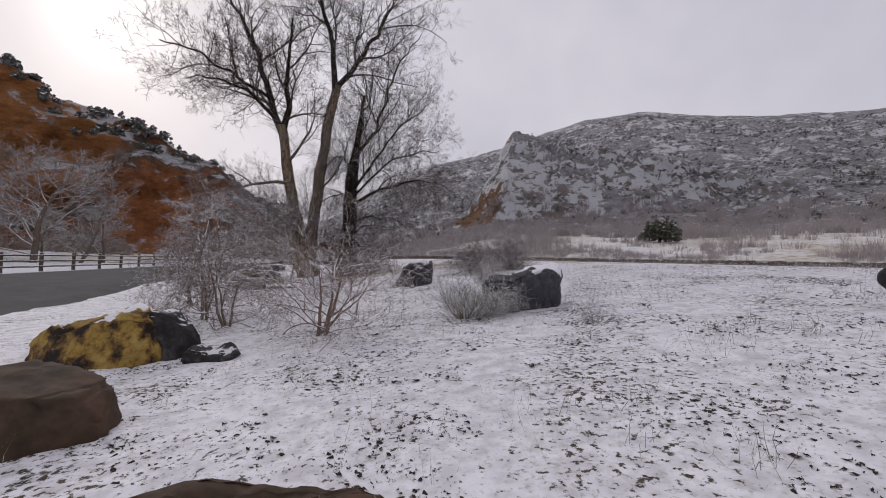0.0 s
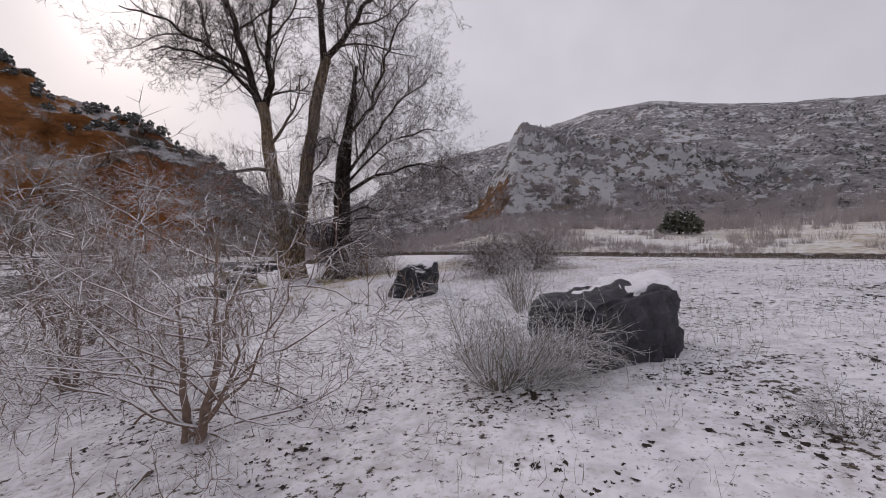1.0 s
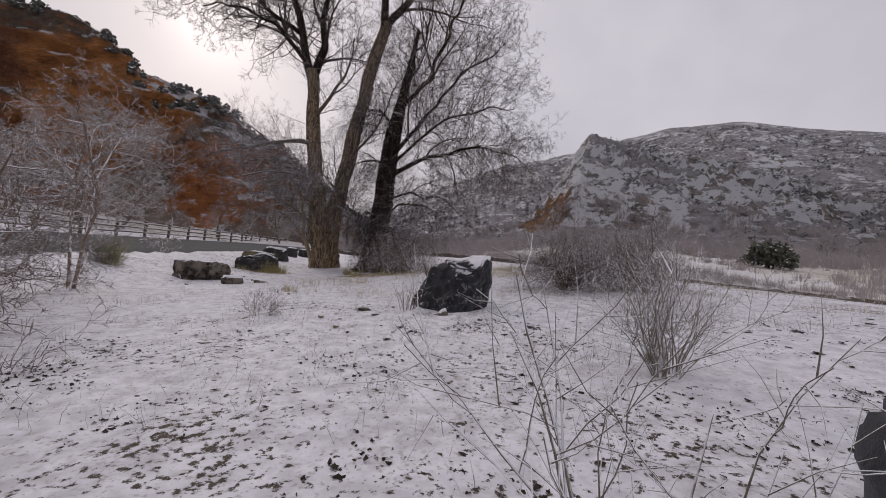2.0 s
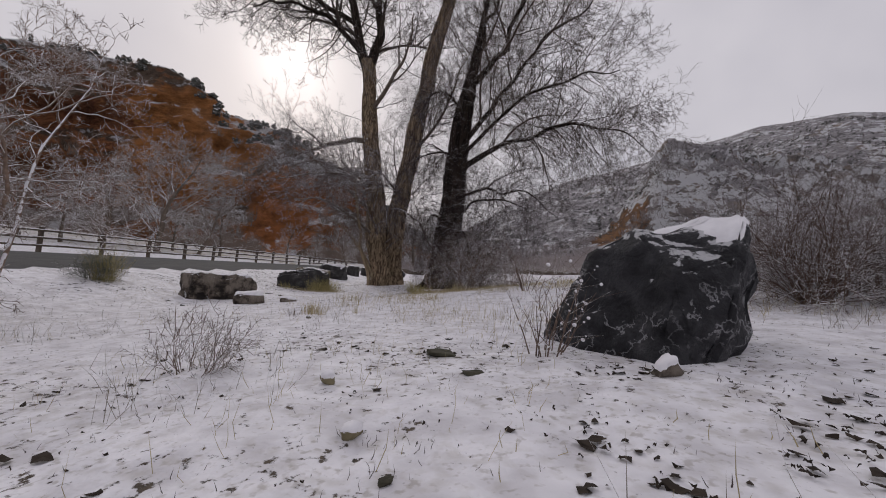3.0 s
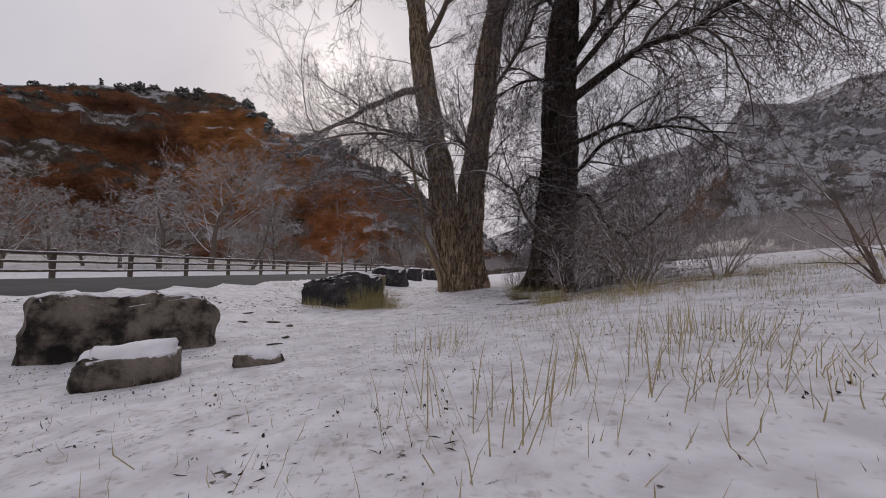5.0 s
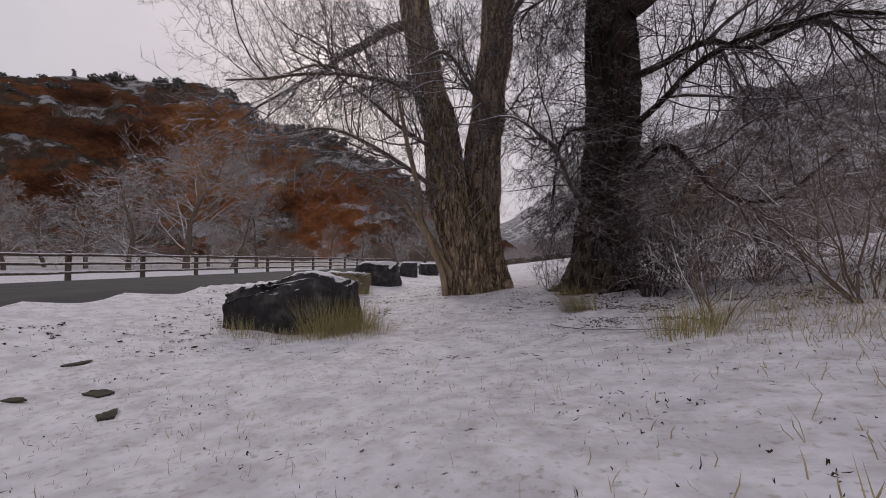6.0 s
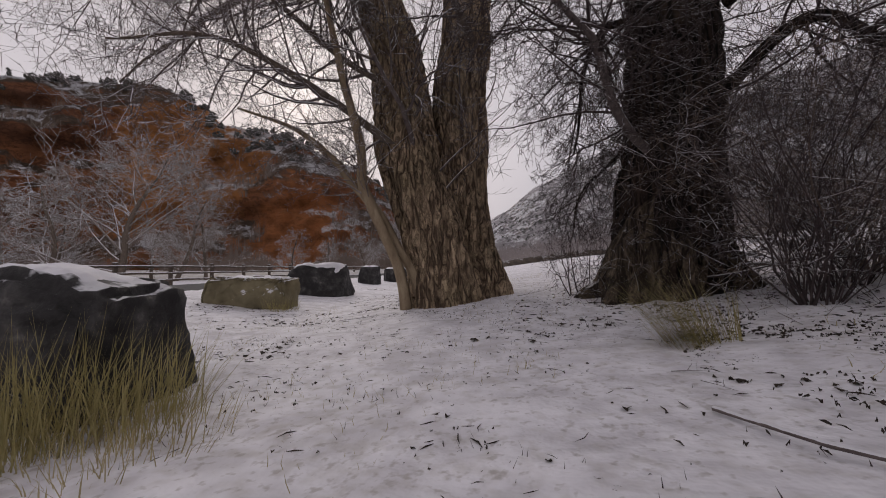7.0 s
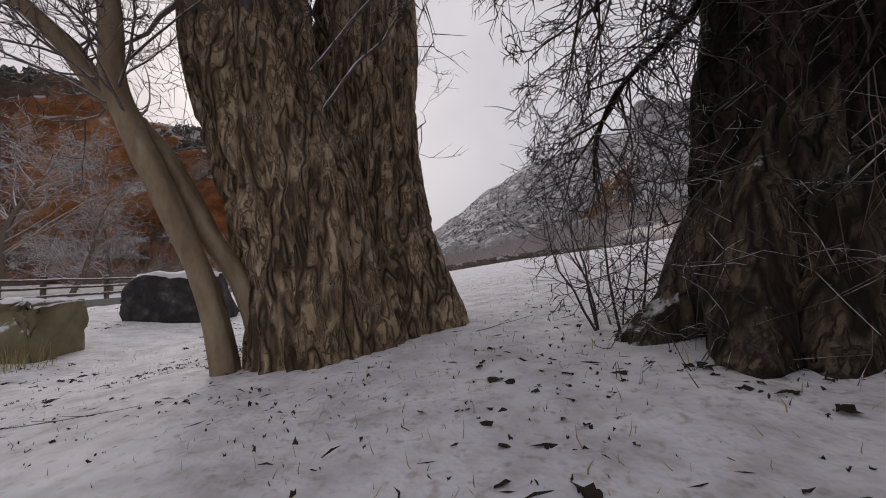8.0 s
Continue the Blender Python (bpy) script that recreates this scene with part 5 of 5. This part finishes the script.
# ---- brush and junipers far off ----


def clump(verts, faces, rng, x, y, z, w, h, n=14):
    """A leafy clump: crossed, bent little blades round a core."""
    for _ in range(n):
        a, t = rng.uniform(0, 2 * math.pi), rng.random() ** 0.7
        cx, cy, cz = x + math.cos(a) * w * 0.5 * t, y + math.sin(a) * w * 0.5 * t, z + h * rng.uniform(0.1, 1.0) * (1 - 0.55 * t * t)
        s = 0.30 * min(w, h) * rng.uniform(0.6, 1.3)
        u, v2 = rand_dir(rng) * s, rand_dir(rng) * s
        i = len(verts)
        c = Vector((cx, cy, cz))
        verts.extend([c + u, c + v2, c - u * 0.9, c - v2 * 0.8, c + u.cross(v2) / max(0.01, s)])
        faces.extend([(i, i + 1, i + 4), (i + 1, i + 2, i + 4), (i + 2, i + 3, i + 4), (i + 3, i, i + 4)])


def spikes(verts, faces, rng, x, y, z, w, h, n=10, r=0.03):
    """A leafless shrub far off: thin splayed rods."""
    for _ in range(n):
        a, t = rng.uniform(0, 2 * math.pi), rng.random()
        base = Vector((x + 0.25 * w * math.cos(a) * t, y + 0.25 * w * math.sin(a) * t, z - 0.1))
        top = Vector((x + 0.5 * w * math.cos(a) * t + rng.uniform(-0.1, 0.1) * w, y + 0.5 * w * math.sin(a) * t + rng.uniform(-0.1, 0.1) * w, z + h * rng.uniform(0.5, 1.0)))
        i = len(verts)
        verts.extend([base + Vector((r, 0, 0)), base + Vector((-r * 0.5, r * 0.8, 0)), base + Vector((-r * 0.5, -r * 0.8, 0)), top])
        faces.extend([(i, i + 1, i + 3), (i + 1, i + 2, i + 3), (i + 2, i, i + 3)])


def scatter(name, label, category, material, count, seed, pick, make):
    rng = random.Random(seed)
    verts, faces = [], []
    for _ in range(count):
        spot = pick(rng)
        if spot:
            make(verts, faces, rng, *spot)
    ob = part(name, mesh_from(name, verts, faces, False), material)
    return tagged(ob, label, category, kind="stuff")


def ring_pick(az0, az1, r0, r1, clear=0.0):
    def pick(rng):
        az, r = rng.uniform(az0, az1), math.sqrt(rng.uniform(r0 * r0, r1 * r1))
        x, y = polar(az, r)
        if fbm(x / 14, y / 14, 8.0, 3) < clear:
            return None
        return x, y, land_z(x, y)
    return pick


def on_cliff(rng):
    az = rng.uniform(18, 100)
    r = cliff_toe(az) + 23 + rng.uniform(-5, 14)
    x, y = polar(az, r)
    hit, place, _, _ = cliff_ob.ray_cast(Vector((x, y, 200)), Vector((0, 0, -1)))
    return (x, y, place.z - 0.1) if hit and place.z > 3 else None


def on_cliff_face(rng):
    az = rng.uniform(16, 100)
    x, y = polar(az, cliff_toe(az) + rng.uniform(-8, 18) * rng.random() ** 0.6)
    hit, place, _, _ = cliff_ob.ray_cast(Vector((x, y, 200)), Vector((0, 0, -1)))
    if fbm(x / 16, y / 16, 2.0, 3) < -0.05:
        return None
    return (x, y, place.z - 0.1) if hit else (x, y, land_z(x, y))


cliff_ob = bpy.data.objects["red_cliff"]
bpy.context.view_layer.update()
J = lambda v, f, g, x, y, z: clump(v, f, g, x, y, z, g.uniform(0.9, 2.8), g.uniform(0.7, 1.9), 34)
scatter("juniper_shrubs", "dark green junipers dusted with snow along the cliff top", "shrubs", MAT_FARJUNIPER, 460, 5, on_cliff, J)
scatter("cliff_brush", "brown leafless brush on the slopes of the cliff", "shrubs", MAT_CLIFFBRUSH, 2300, 6, on_cliff_face, lambda v, f, g, x, y, z: spikes(v, f, g, x, y, z, g.uniform(2.0, 5.0), g.uniform(1.2, 4.0), 16, 0.05))
scatter("mountain_junipers", "scattered dark junipers on the snowy mountain side", "shrubs", MAT_FARJUNIPER, 6500, 7, ring_pick(-58, 14, 135, 400, -0.12), lambda v, f, g, x, y, z: clump(v, f, g, x, y, z, g.uniform(0.8, 2.4), g.uniform(0.7, 2.2), 6))
scatter("valley_brush", "grey leafless brush along the far side of the field", "shrubs", MAT_BRUSH, 1500, 8, ring_pick(-58, 24, 48, 60, -0.25), lambda v, f, g, x, y, z: spikes(v, f, g, x, y, z, g.uniform(1.2, 2.6), g.uniform(0.4, 1.5), 14, 0.022))
scatter("meadow_brush", "grey leafless thickets below the mountain", "shrubs", MAT_BRUSH, 2600, 9, ring_pick(-58, 22, 95, 165, -0.05), lambda v, f, g, x, y, z: spikes(v, f, g, x, y, z, g.uniform(3.0, 6.0), g.uniform(2.0, 5.0), 16, 0.07))


def juniper_tree(x, y, h, w, seed):
    rng = random.Random(seed)
    ob = thing("juniper_tree", x, y, land_z(x, y), "round dark juniper tree standing alone in the pale meadow", "tree")
    part("trunk", Tubes().add([Vector((0, 0, -0.3)), Vector((0.1, 0, h * 0.3)), Vector((0, 0.1, h * 0.7))], [0.3, 0.22, 0.08], 8).mesh("trunk"), MAT_BARK_SHADED, ob)
    verts, faces = [], []
    for _ in range(60):
        a, t = rng.uniform(0, 2 * math.pi), rng.random() ** 0.5
        clump(verts, faces, rng, 0.38 * w * t * math.cos(a), 0.38 * w * t * math.sin(a), h * (0.02 + 0.7 * rng.random() * (1 - 0.6 * t * t)), w * 0.3, h * 0.28, 16)
    part("crown", mesh_from("crown", verts, faces, False), MAT_JUNIPER, ob)
scatter("hedge_brush", "grey-brown leafless thickets in the valley", "shrubs", MAT_BRUSH, 1500, 10, ring_pick(-19, 24, 60, 118, -0.3), lambda v, f, g, x, y, z: spikes(v, f, g, x, y, z, g.uniform(2.0, 4.0), g.uniform(1.0, 3.2), 16, 0.04))
scatter("field_edge_brush", "grey-brown leafless shrubs beyond the field", "shrubs", MAT_BRUSH, 700, 12, ring_pick(-60, -17, 50, 112, 0.05), lambda v, f, g, x, y, z: spikes(v, f, g, x, y, z, g.uniform(1.5, 4.0), g.uniform(0.8, 2.6), 16, 0.035))
juniper_tree(*polar(-33.2, 82), 5.2, 8.0, 3)

# ---- grass, litter and sticks ----


def tuft(x, y, height, width, seed, n, material, label, lean=(0, 0), name="grass_tuft", splay=0.5):
    rng = random.Random(seed)
    verts, faces = [], []
    for _ in range(n):
        a, t = rng.uniform(0, 2 * math.pi), rng.random() ** 0.6
        b = Vector((0.5 * width * t * math.cos(a), 0.5 * width * t * math.sin(a), 0))
        b.z = ground_z(x + b.x, y + b.y) - ground_z(x, y) - 0.02
        h = height * rng.uniform(0.45, 1.1)
        d = Vector((math.cos(a) * splay * t + rng.gauss(0, 0.44 * splay) + lean[0], math.sin(a) * splay * t + rng.gauss(0, 0.44 * splay) + lean[1], 1.0)).normalized()
        s = Vector((-d.y, d.x, 0))
        s = (s.normalized() if s.length > 0.01 else Vector((1, 0, 0))) * rng.uniform(0.0012, 0.0026)
        mid = b + d * h * 0.55
        top = b + d * h + Vector((d.x, d.y, -0.25)) * h * rng.uniform(0.0, 0.35)
        i = len(verts)
        verts.extend([b - s, b + s, mid - s * 0.8, mid + s * 0.8, top])
        faces.extend([(i, i + 1, i + 3, i + 2), (i + 2, i + 3, i + 4)])
    ob = part(name, mesh_from(name, verts, faces, False), material)
    ob.location = (x, y, ground_z(x, y))
    return tagged(ob, label, "grass")


tuft(-7.5, 21.3, 0.5, 0.55, 1, 520, MAT_TUFT, "yellow-green grass standing against a dark boulder")
tuft(-7.3, 21.55, 0.42, 0.5, 2, 320, MAT_TUFT, "yellow-green grass standing against a dark boulder")
tuft(-8.3, 20.95, 0.26, 0.5, 3, 160, MAT_TUFT, "yellow-green grass standing against a dark boulder")
tuft(-5.25, 22.86, 0.46, 0.24, 4, 260, MAT_TUFT, "yellow grass tuft leaning at the foot of a cottonwood", lean=(-0.6, 0.1), splay=0.25)
tuft(-5.12, 22.95, 0.38, 0.24, 5, 180, MAT_TUFT, "yellow grass tuft leaning at the foot of a cottonwood", lean=(-0.5, 0.0), splay=0.3)
tuft(-7.7, 21.15, 0.16, 0.9, 12, 420, MAT_STRAW, "low brown grass beside a dark boulder")
tuft(-7.2, 21.4, 0.18, 0.8, 13, 360, MAT_STRAW, "low brown grass beside a dark boulder")
tuft(-4.3, 21.05, 0.3, 0.5, 6, 300, MAT_TUFT, "yellow grass among brush")
tuft(-3.3, 20.7, 0.36, 0.5, 7, 130, MAT_STRAW, "yellow grass among brush")
tuft(-8.75, 16.5, 0.85, 0.42, 8, 300, MAT_TUFT, "tall yellow grass beside the road")
tuft(-9.75, 24.95, 0.26, 0.5, 9, 160, MAT_TUFT, "yellow grass against a tan block of rock")
tuft(-3.6, 16.6, 0.3, 0.7, 10, 70, MAT_STRAW, "dry straw-coloured grass tuft in the snow")
tuft(-3.64, 15.53, 0.2, 0.2, 14, 120, MAT_STRAW, "dry straw-coloured grass tuft in the snow", splay=0.3)
tuft(-3.36, 15.33, 0.2, 0.1, 15, 34, MAT_STRAW, "dry straw-coloured grass tuft in the snow", splay=0.35)
tuft(-3.06, 15.6, 0.2, 0.1, 16, 22, MAT_STRAW, "dry straw-coloured grass tuft in the snow", splay=0.3)
tuft(-3.72, 15.32, 0.19, 0.16, 17, 36, MAT_THICKET, "dead brown stalks in the snow", splay=0.8)
tuft(-4.3, 17.58, 0.22, 0.5, 18, 70, MAT_STRAW, "dry straw-coloured grass tuft in the snow", splay=0.4)
tuft(-2.95, 17.85, 0.26, 0.7, 19, 110, MAT_STRAW, "dry straw-coloured grass tuft in the snow", splay=0.4)
tuft(-3.2, 17.2, 0.3, 0.8, 11, 70, MAT_STRAW, "dry straw-coloured grass tuft in the snow")
bush(-8.9, 16.4, 0.48, 0.7, 40, MAT_JUNIPER, "low dark evergreen shrub with snow beside the road", stems=60, kids=6, depth=2, r=0.007)


def stalks(v, f, rng, x, y, z, hmin=0.1, hmax=0.38, n=5, w=0.1):
    for _ in range(n):
        b = Vector((x + rng.gauss(0, w), y + rng.gauss(0, w), z - 0.02))
        h = rng.uniform(hmin, hmax)
        d = Vector((rng.gauss(0, 0.38), rng.gauss(0, 0.38), 1)).normalized() * h
        r = rng.uniform(0.0007, 0.0018)
        m = b + d * 0.5 + Vector((rng.gauss(0, 0.1), rng.gauss(0, 0.1), 0)) * h
        i = len(v)
        v.extend([b + Vector((r, 0, 0)), b + Vector((-r, r, 0)), b + Vector((0, -r, 0)), m + Vector((r, 0, 0)), m + Vector((-r, r, 0)), m + Vector((0, -r, 0)), b + d])
        f.extend([(i, i + 1, i + 4, i + 3), (i + 1, i + 2, i + 5, i + 4), (i + 2, i, i + 3, i + 5), (i + 3, i + 4, i + 6), (i + 4, i + 5, i + 6), (i + 5, i + 3, i + 6)])


def box_pick(x0, x1, y0, y1, thresh, scale=2.0, off=0.0):
    def pick(rng):
        x, y = rng.uniform(x0, x1), rng.uniform(y0, y1)
        if x < road_x(y) + 0.4 or fbm(x / scale, y / scale, off, 3) < thresh:
            return None
        return x, y, ground_z(x, y)
    return pick


scatter("dry_grass", "dry straw-coloured grass stalks poking through the snow", "grass", MAT_STRAW, 3600, 21, box_pick(-4.2, 7, 15, 24, 0.1, 1.6, 1.0), lambda v, f, g, x, y, z: stalks(v, f, g, x, y, z, 0.03, 0.17, 6, 0.16))
scatter("matted_grass", "matted brown grass showing through thin snow", "grass", MAT_STRAW, 2300, 26, box_pick(-4.0, 1.8, 19.2, 23.0, -0.15, 1.2, 5.0), lambda v, f, g, x, y, z: stalks(v, f, g, x, y, z, 0.03, 0.14, 5, 0.1))
scatter("sparse_grass", "a few dry stalks standing in the snow", "grass", MAT_STRAW, 520, 25, box_pick(-5, 2, 11, 17, -0.2, 2.5, 1.0), lambda v, f, g, x, y, z: stalks(v, f, g, x, y, z, 0.03, 0.18, 3, 0.07))
scatter("meadow_stalks", "thin pale stalks in the snowy meadow", "grass", MAT_SAGE, 2600, 22, box_pick(-7, 12, 2, 16, 0.15, 1.6, 2.0), lambda v, f, g, x, y, z: stalks(v, f, g, x, y, z, 0.08, 0.32, 6, 0.08))
scatter("field_stalks", "thin pale stalks across the open field", "grass", MAT_SAGE, 2500, 23, box_pick(2, 40, 6, 45, 0.1, 4.0, 3.0), lambda v, f, g, x, y, z: stalks(v, f, g, x, y, z, 0.1, 0.4, 5, 0.15))
scatter("short_grass", "short grass tips showing through thin snow under the trees", "grass", MAT_STRAW, 3200, 24, box_pick(-9.5, -2, 16, 30, -0.1, 2.0, 4.0), lambda v, f, g, x, y, z: stalks(v, f, g, x, y, z, 0.02, 0.075, 3, 0.08))


def leaf(v, f, rng, x, y, z, smin=0.008, smax=0.032):
    """A curled scrap of dead leaf or bare clod."""
    s = smin + (smax - smin) * rng.random() ** 2.2
    a0, k = rng.uniform(0, 6.28), rng.randint(6, 8)
    i = len(v)
    el = rng.uniform(0.45, 1.0)
    ca, sa = math.cos(a0), math.sin(a0)
    v.append(Vector((x, y, z + 0.12 * s + 0.004)))
    for q in range(k):
        a = 2 * math.pi * q / k
        r = s * rng.uniform(0.35, 1.4)
        px, py = r * math.cos(a), r * math.sin(a) * el
        v.append(Vector((x + px * ca - py * sa, y + px * sa + py * ca, z + rng.uniform(-0.005, 0.012))))
    for q in range(k):
        f.append((i, i + 1 + q, i + 1 + (q + 1) % k))
scatter("leaf_litter", "dark wet leaves and clods scattered on the snow", "leaf litter", MAT_LEAF, 34000, 31, box_pick(-4.5, 9, 1.5, 11.5, 0.2, 1.1, 5.0), lambda v, f, g, x, y, z: leaf(v, f, g, x, y, z, 0.004, 0.026))
scatter("leaf_litter", "dark wet leaves and clods scattered on the snow", "leaf litter", MAT_LEAF, 15000, 32, box_pick(-8.5, 3, 10, 25.5, 0.06, 0.7, 6.0), lambda v, f, g, x, y, z: leaf(v, f, g, x, y, z, 0.002, 0.009))
scatter("field_litter", "dark tufts and clods scattered over the snowy field", "leaf litter", MAT_LEAF, 14000, 33, box_pick(3, 46, 4, 50, 0.0, 5.0, 7.0), lambda v, f, g, x, y, z: leaf(v, f, g, x, y, z, 0.02, 0.075))
scatter("grass_tips", "dark grass tips barely clearing the snow", "grass", MAT_TWIG_DARK, 5200, 27, box_pick(-8.5, 3, 12, 27, -0.1, 0.6, 8.0), lambda v, f, g, x, y, z: stalks(v, f, g, x, y, z, 0.025, 0.055, 2, 0.03))
scatter("leaf_litter", "carpet of dark wet leaves on thin snow", "leaf litter", MAT_LEAF, 2600, 37, box_pick(-0.6, 4.2, 5.0, 8.3, 0.06, 0.8, 2.0), lambda v, f, g, x, y, z: leaf(v, f, g, x, y, z, 0.007, 0.036))
scatter("roadside_litter", "dark gravel and leaves in the thin snow beside the road", "leaf litter", MAT_LEAF, 8000, 34, box_pick(-13, -7.6, 12, 30, -0.05, 1.4, 8.0), lambda v, f, g, x, y, z: leaf(v, f, g, x, y, z, 0.006, 0.034))
scatter("leaf_litter", "dark wet leaves showing through holes in the snow", "leaf litter", MAT_LEAF, 1500, 38, box_pick(-3.2, 4.5, 9.8, 14.3, -0.1, 0.8, 4.0), lambda v, f, g, x, y, z: leaf(v, f, g, x, y, z, 0.006, 0.034))
scatter("leaf_litter", "dark wet leaves in hollows of the snow", "leaf litter", MAT_LEAF, 900, 44, box_pick(-0.6, 1.4, 11.9, 13.6, -0.05, 0.3, 7.5), lambda v, f, g, x, y, z: leaf(v, f, g, x, y, z, 0.008, 0.036))
scatter("leaf_litter", "scraps of bark and dead leaf on the snow", "leaf litter", MAT_LEAF, 900, 39, box_pick(-8.6, -3.4, 21.5, 26, -0.2, 0.5, 6.5), lambda v, f, g, x, y, z: leaf(v, f, g, x, y, z, 0.003, 0.017))
# real litter, but set denser to stand for the shade by the roots
scatter("leaf_litter", "larger dark leaves and bark scraps beside the roots, thickened to darken shaded ground", "leaf litter", MAT_LEAF, 900, 43, box_pick(-6.4, -4.0, 22.9, 25.0, -0.1, 0.35, 1.5), lambda v, f, g, x, y, z: leaf(v, f, g, x, y, z, 0.005, 0.03))


def sliver(v, f, rng, x, y, z, longest=0.024):
    """A bit of broken twig or curled leaf on the snow."""
    n, a = rng.uniform(0.005, longest), rng.uniform(0, 6.28)
    r = rng.uniform(0.0006, 0.0014) * (longest / 0.024) ** 0.6
    d, s = Vector((math.cos(a), math.sin(a), 0)), Vector((-math.sin(a), math.cos(a), 0))
    c = Vector((x, y, z + 0.003))
    bend = s * rng.uniform(-0.3, 0.3) * n
    i = len(v)
    v.extend([c - d * n - s * r, c - d * n + s * r, c + bend - s * r * 1.6, c + bend + s * r * 1.6, c + bend + Vector((0, 0, r * 2.5)), c + d * n])
    f.extend([(i, i + 2, i + 4), (i, i + 4, i + 1), (i + 1, i + 4, i + 3), (i + 2, i + 5, i + 4), (i + 4, i + 5, i + 3)])
scatter("twig_litter", "bits of broken twig and bark on the snow under the trees", "twig litter", MAT_LEAF, 3600, 35, box_pick(-8.5, -1, 16, 28, -0.05, 1.2, 9.0), sliver)
scatter("twig_litter", "longer scraps of twig and bark under the cottonwoods", "twig litter", MAT_LEAF, 1100, 41, box_pick(-8.6, -3.2, 20.5, 26, -0.15, 0.5, 2.0), lambda v, f, g, x, y, z: sliver(v, f, g, x, y, z, 0.05))


def stick(x, y, length, rz, seed, r=0.007):
    rng = random.Random(seed)
    t = Tubes()
    p, d = Vector((0, 0, 0.01)), Vector((1, 0, 0.02))
    pts = [p]
    for _ in range(5):
        d = (d + Vector((0, rng.uniform(-0.25, 0.25), rng.uniform(-0.02, 0.05)))).normalized()
        p = p + d * length / 5
        pts.append(p)
    t.add(pts, [r * (1 - 0.12 * k) for k in range(6)], 5)
    for k in (2, 3):
        t.add([pts[k], pts[k] + Vector((0.1 * length, rng.choice((-1, 1)) * 0.16 * length, 0.03))], [r * 0.6, r * 0.25], 4)
    ob = part("fallen_stick", t.mesh("fallen_stick"), MAT_TWIG)
    x1, y1 = x + length * math.cos(radians(rz)), y + length * math.sin(radians(rz))
    slope = math.degrees(math.atan2(ground_z(x1, y1) - ground_z(x, y), length))
    ob.matrix_basis = pose(x, y, ground_z(x, y), 0, -slope, rz)
    return tagged(ob, "fallen dark stick lying on the snow", "stick", "sticks under the trees")


rng_sticks = random.Random(5)
for k in range(40):
    x, y = rng_sticks.uniform(-5.6, -2.5), rng_sticks.uniform(21.0, 25.5)
    stick(x, y, rng_sticks.uniform(0.05, 0.2), rng_sticks.uniform(0, 360), k, rng_sticks.uniform(0.0015, 0.0035))
for k, (x, y, n, rz) in enumerate([(-4.75, 21.3, 0.7, -35), (-4.0, 23.0, 0.5, -30), (-3.6, 22.4, 0.6, 20), (-6.5, 25.0, 0.36, 25), (-8.05, 24.0, 0.55, -10), (-5.9, 24.2, 0.2, 60)]):
    stick(x, y, n, rz, 100 + k, 0.0035)
stick(-5.35, 21.94, 1.55, -60, 120, 0.008)
scatter("leaf_litter", "dark wet leaves and bark scraps at the foot of the dark cottonwood", "leaf litter", MAT_LEAF, 8500, 36, box_pick(-5.3, -1.8, 21.6, 26, 0.02, 0.6, 3.0), lambda v, f, g, x, y, z: leaf(v, f, g, x, y, z, 0.004, 0.02))
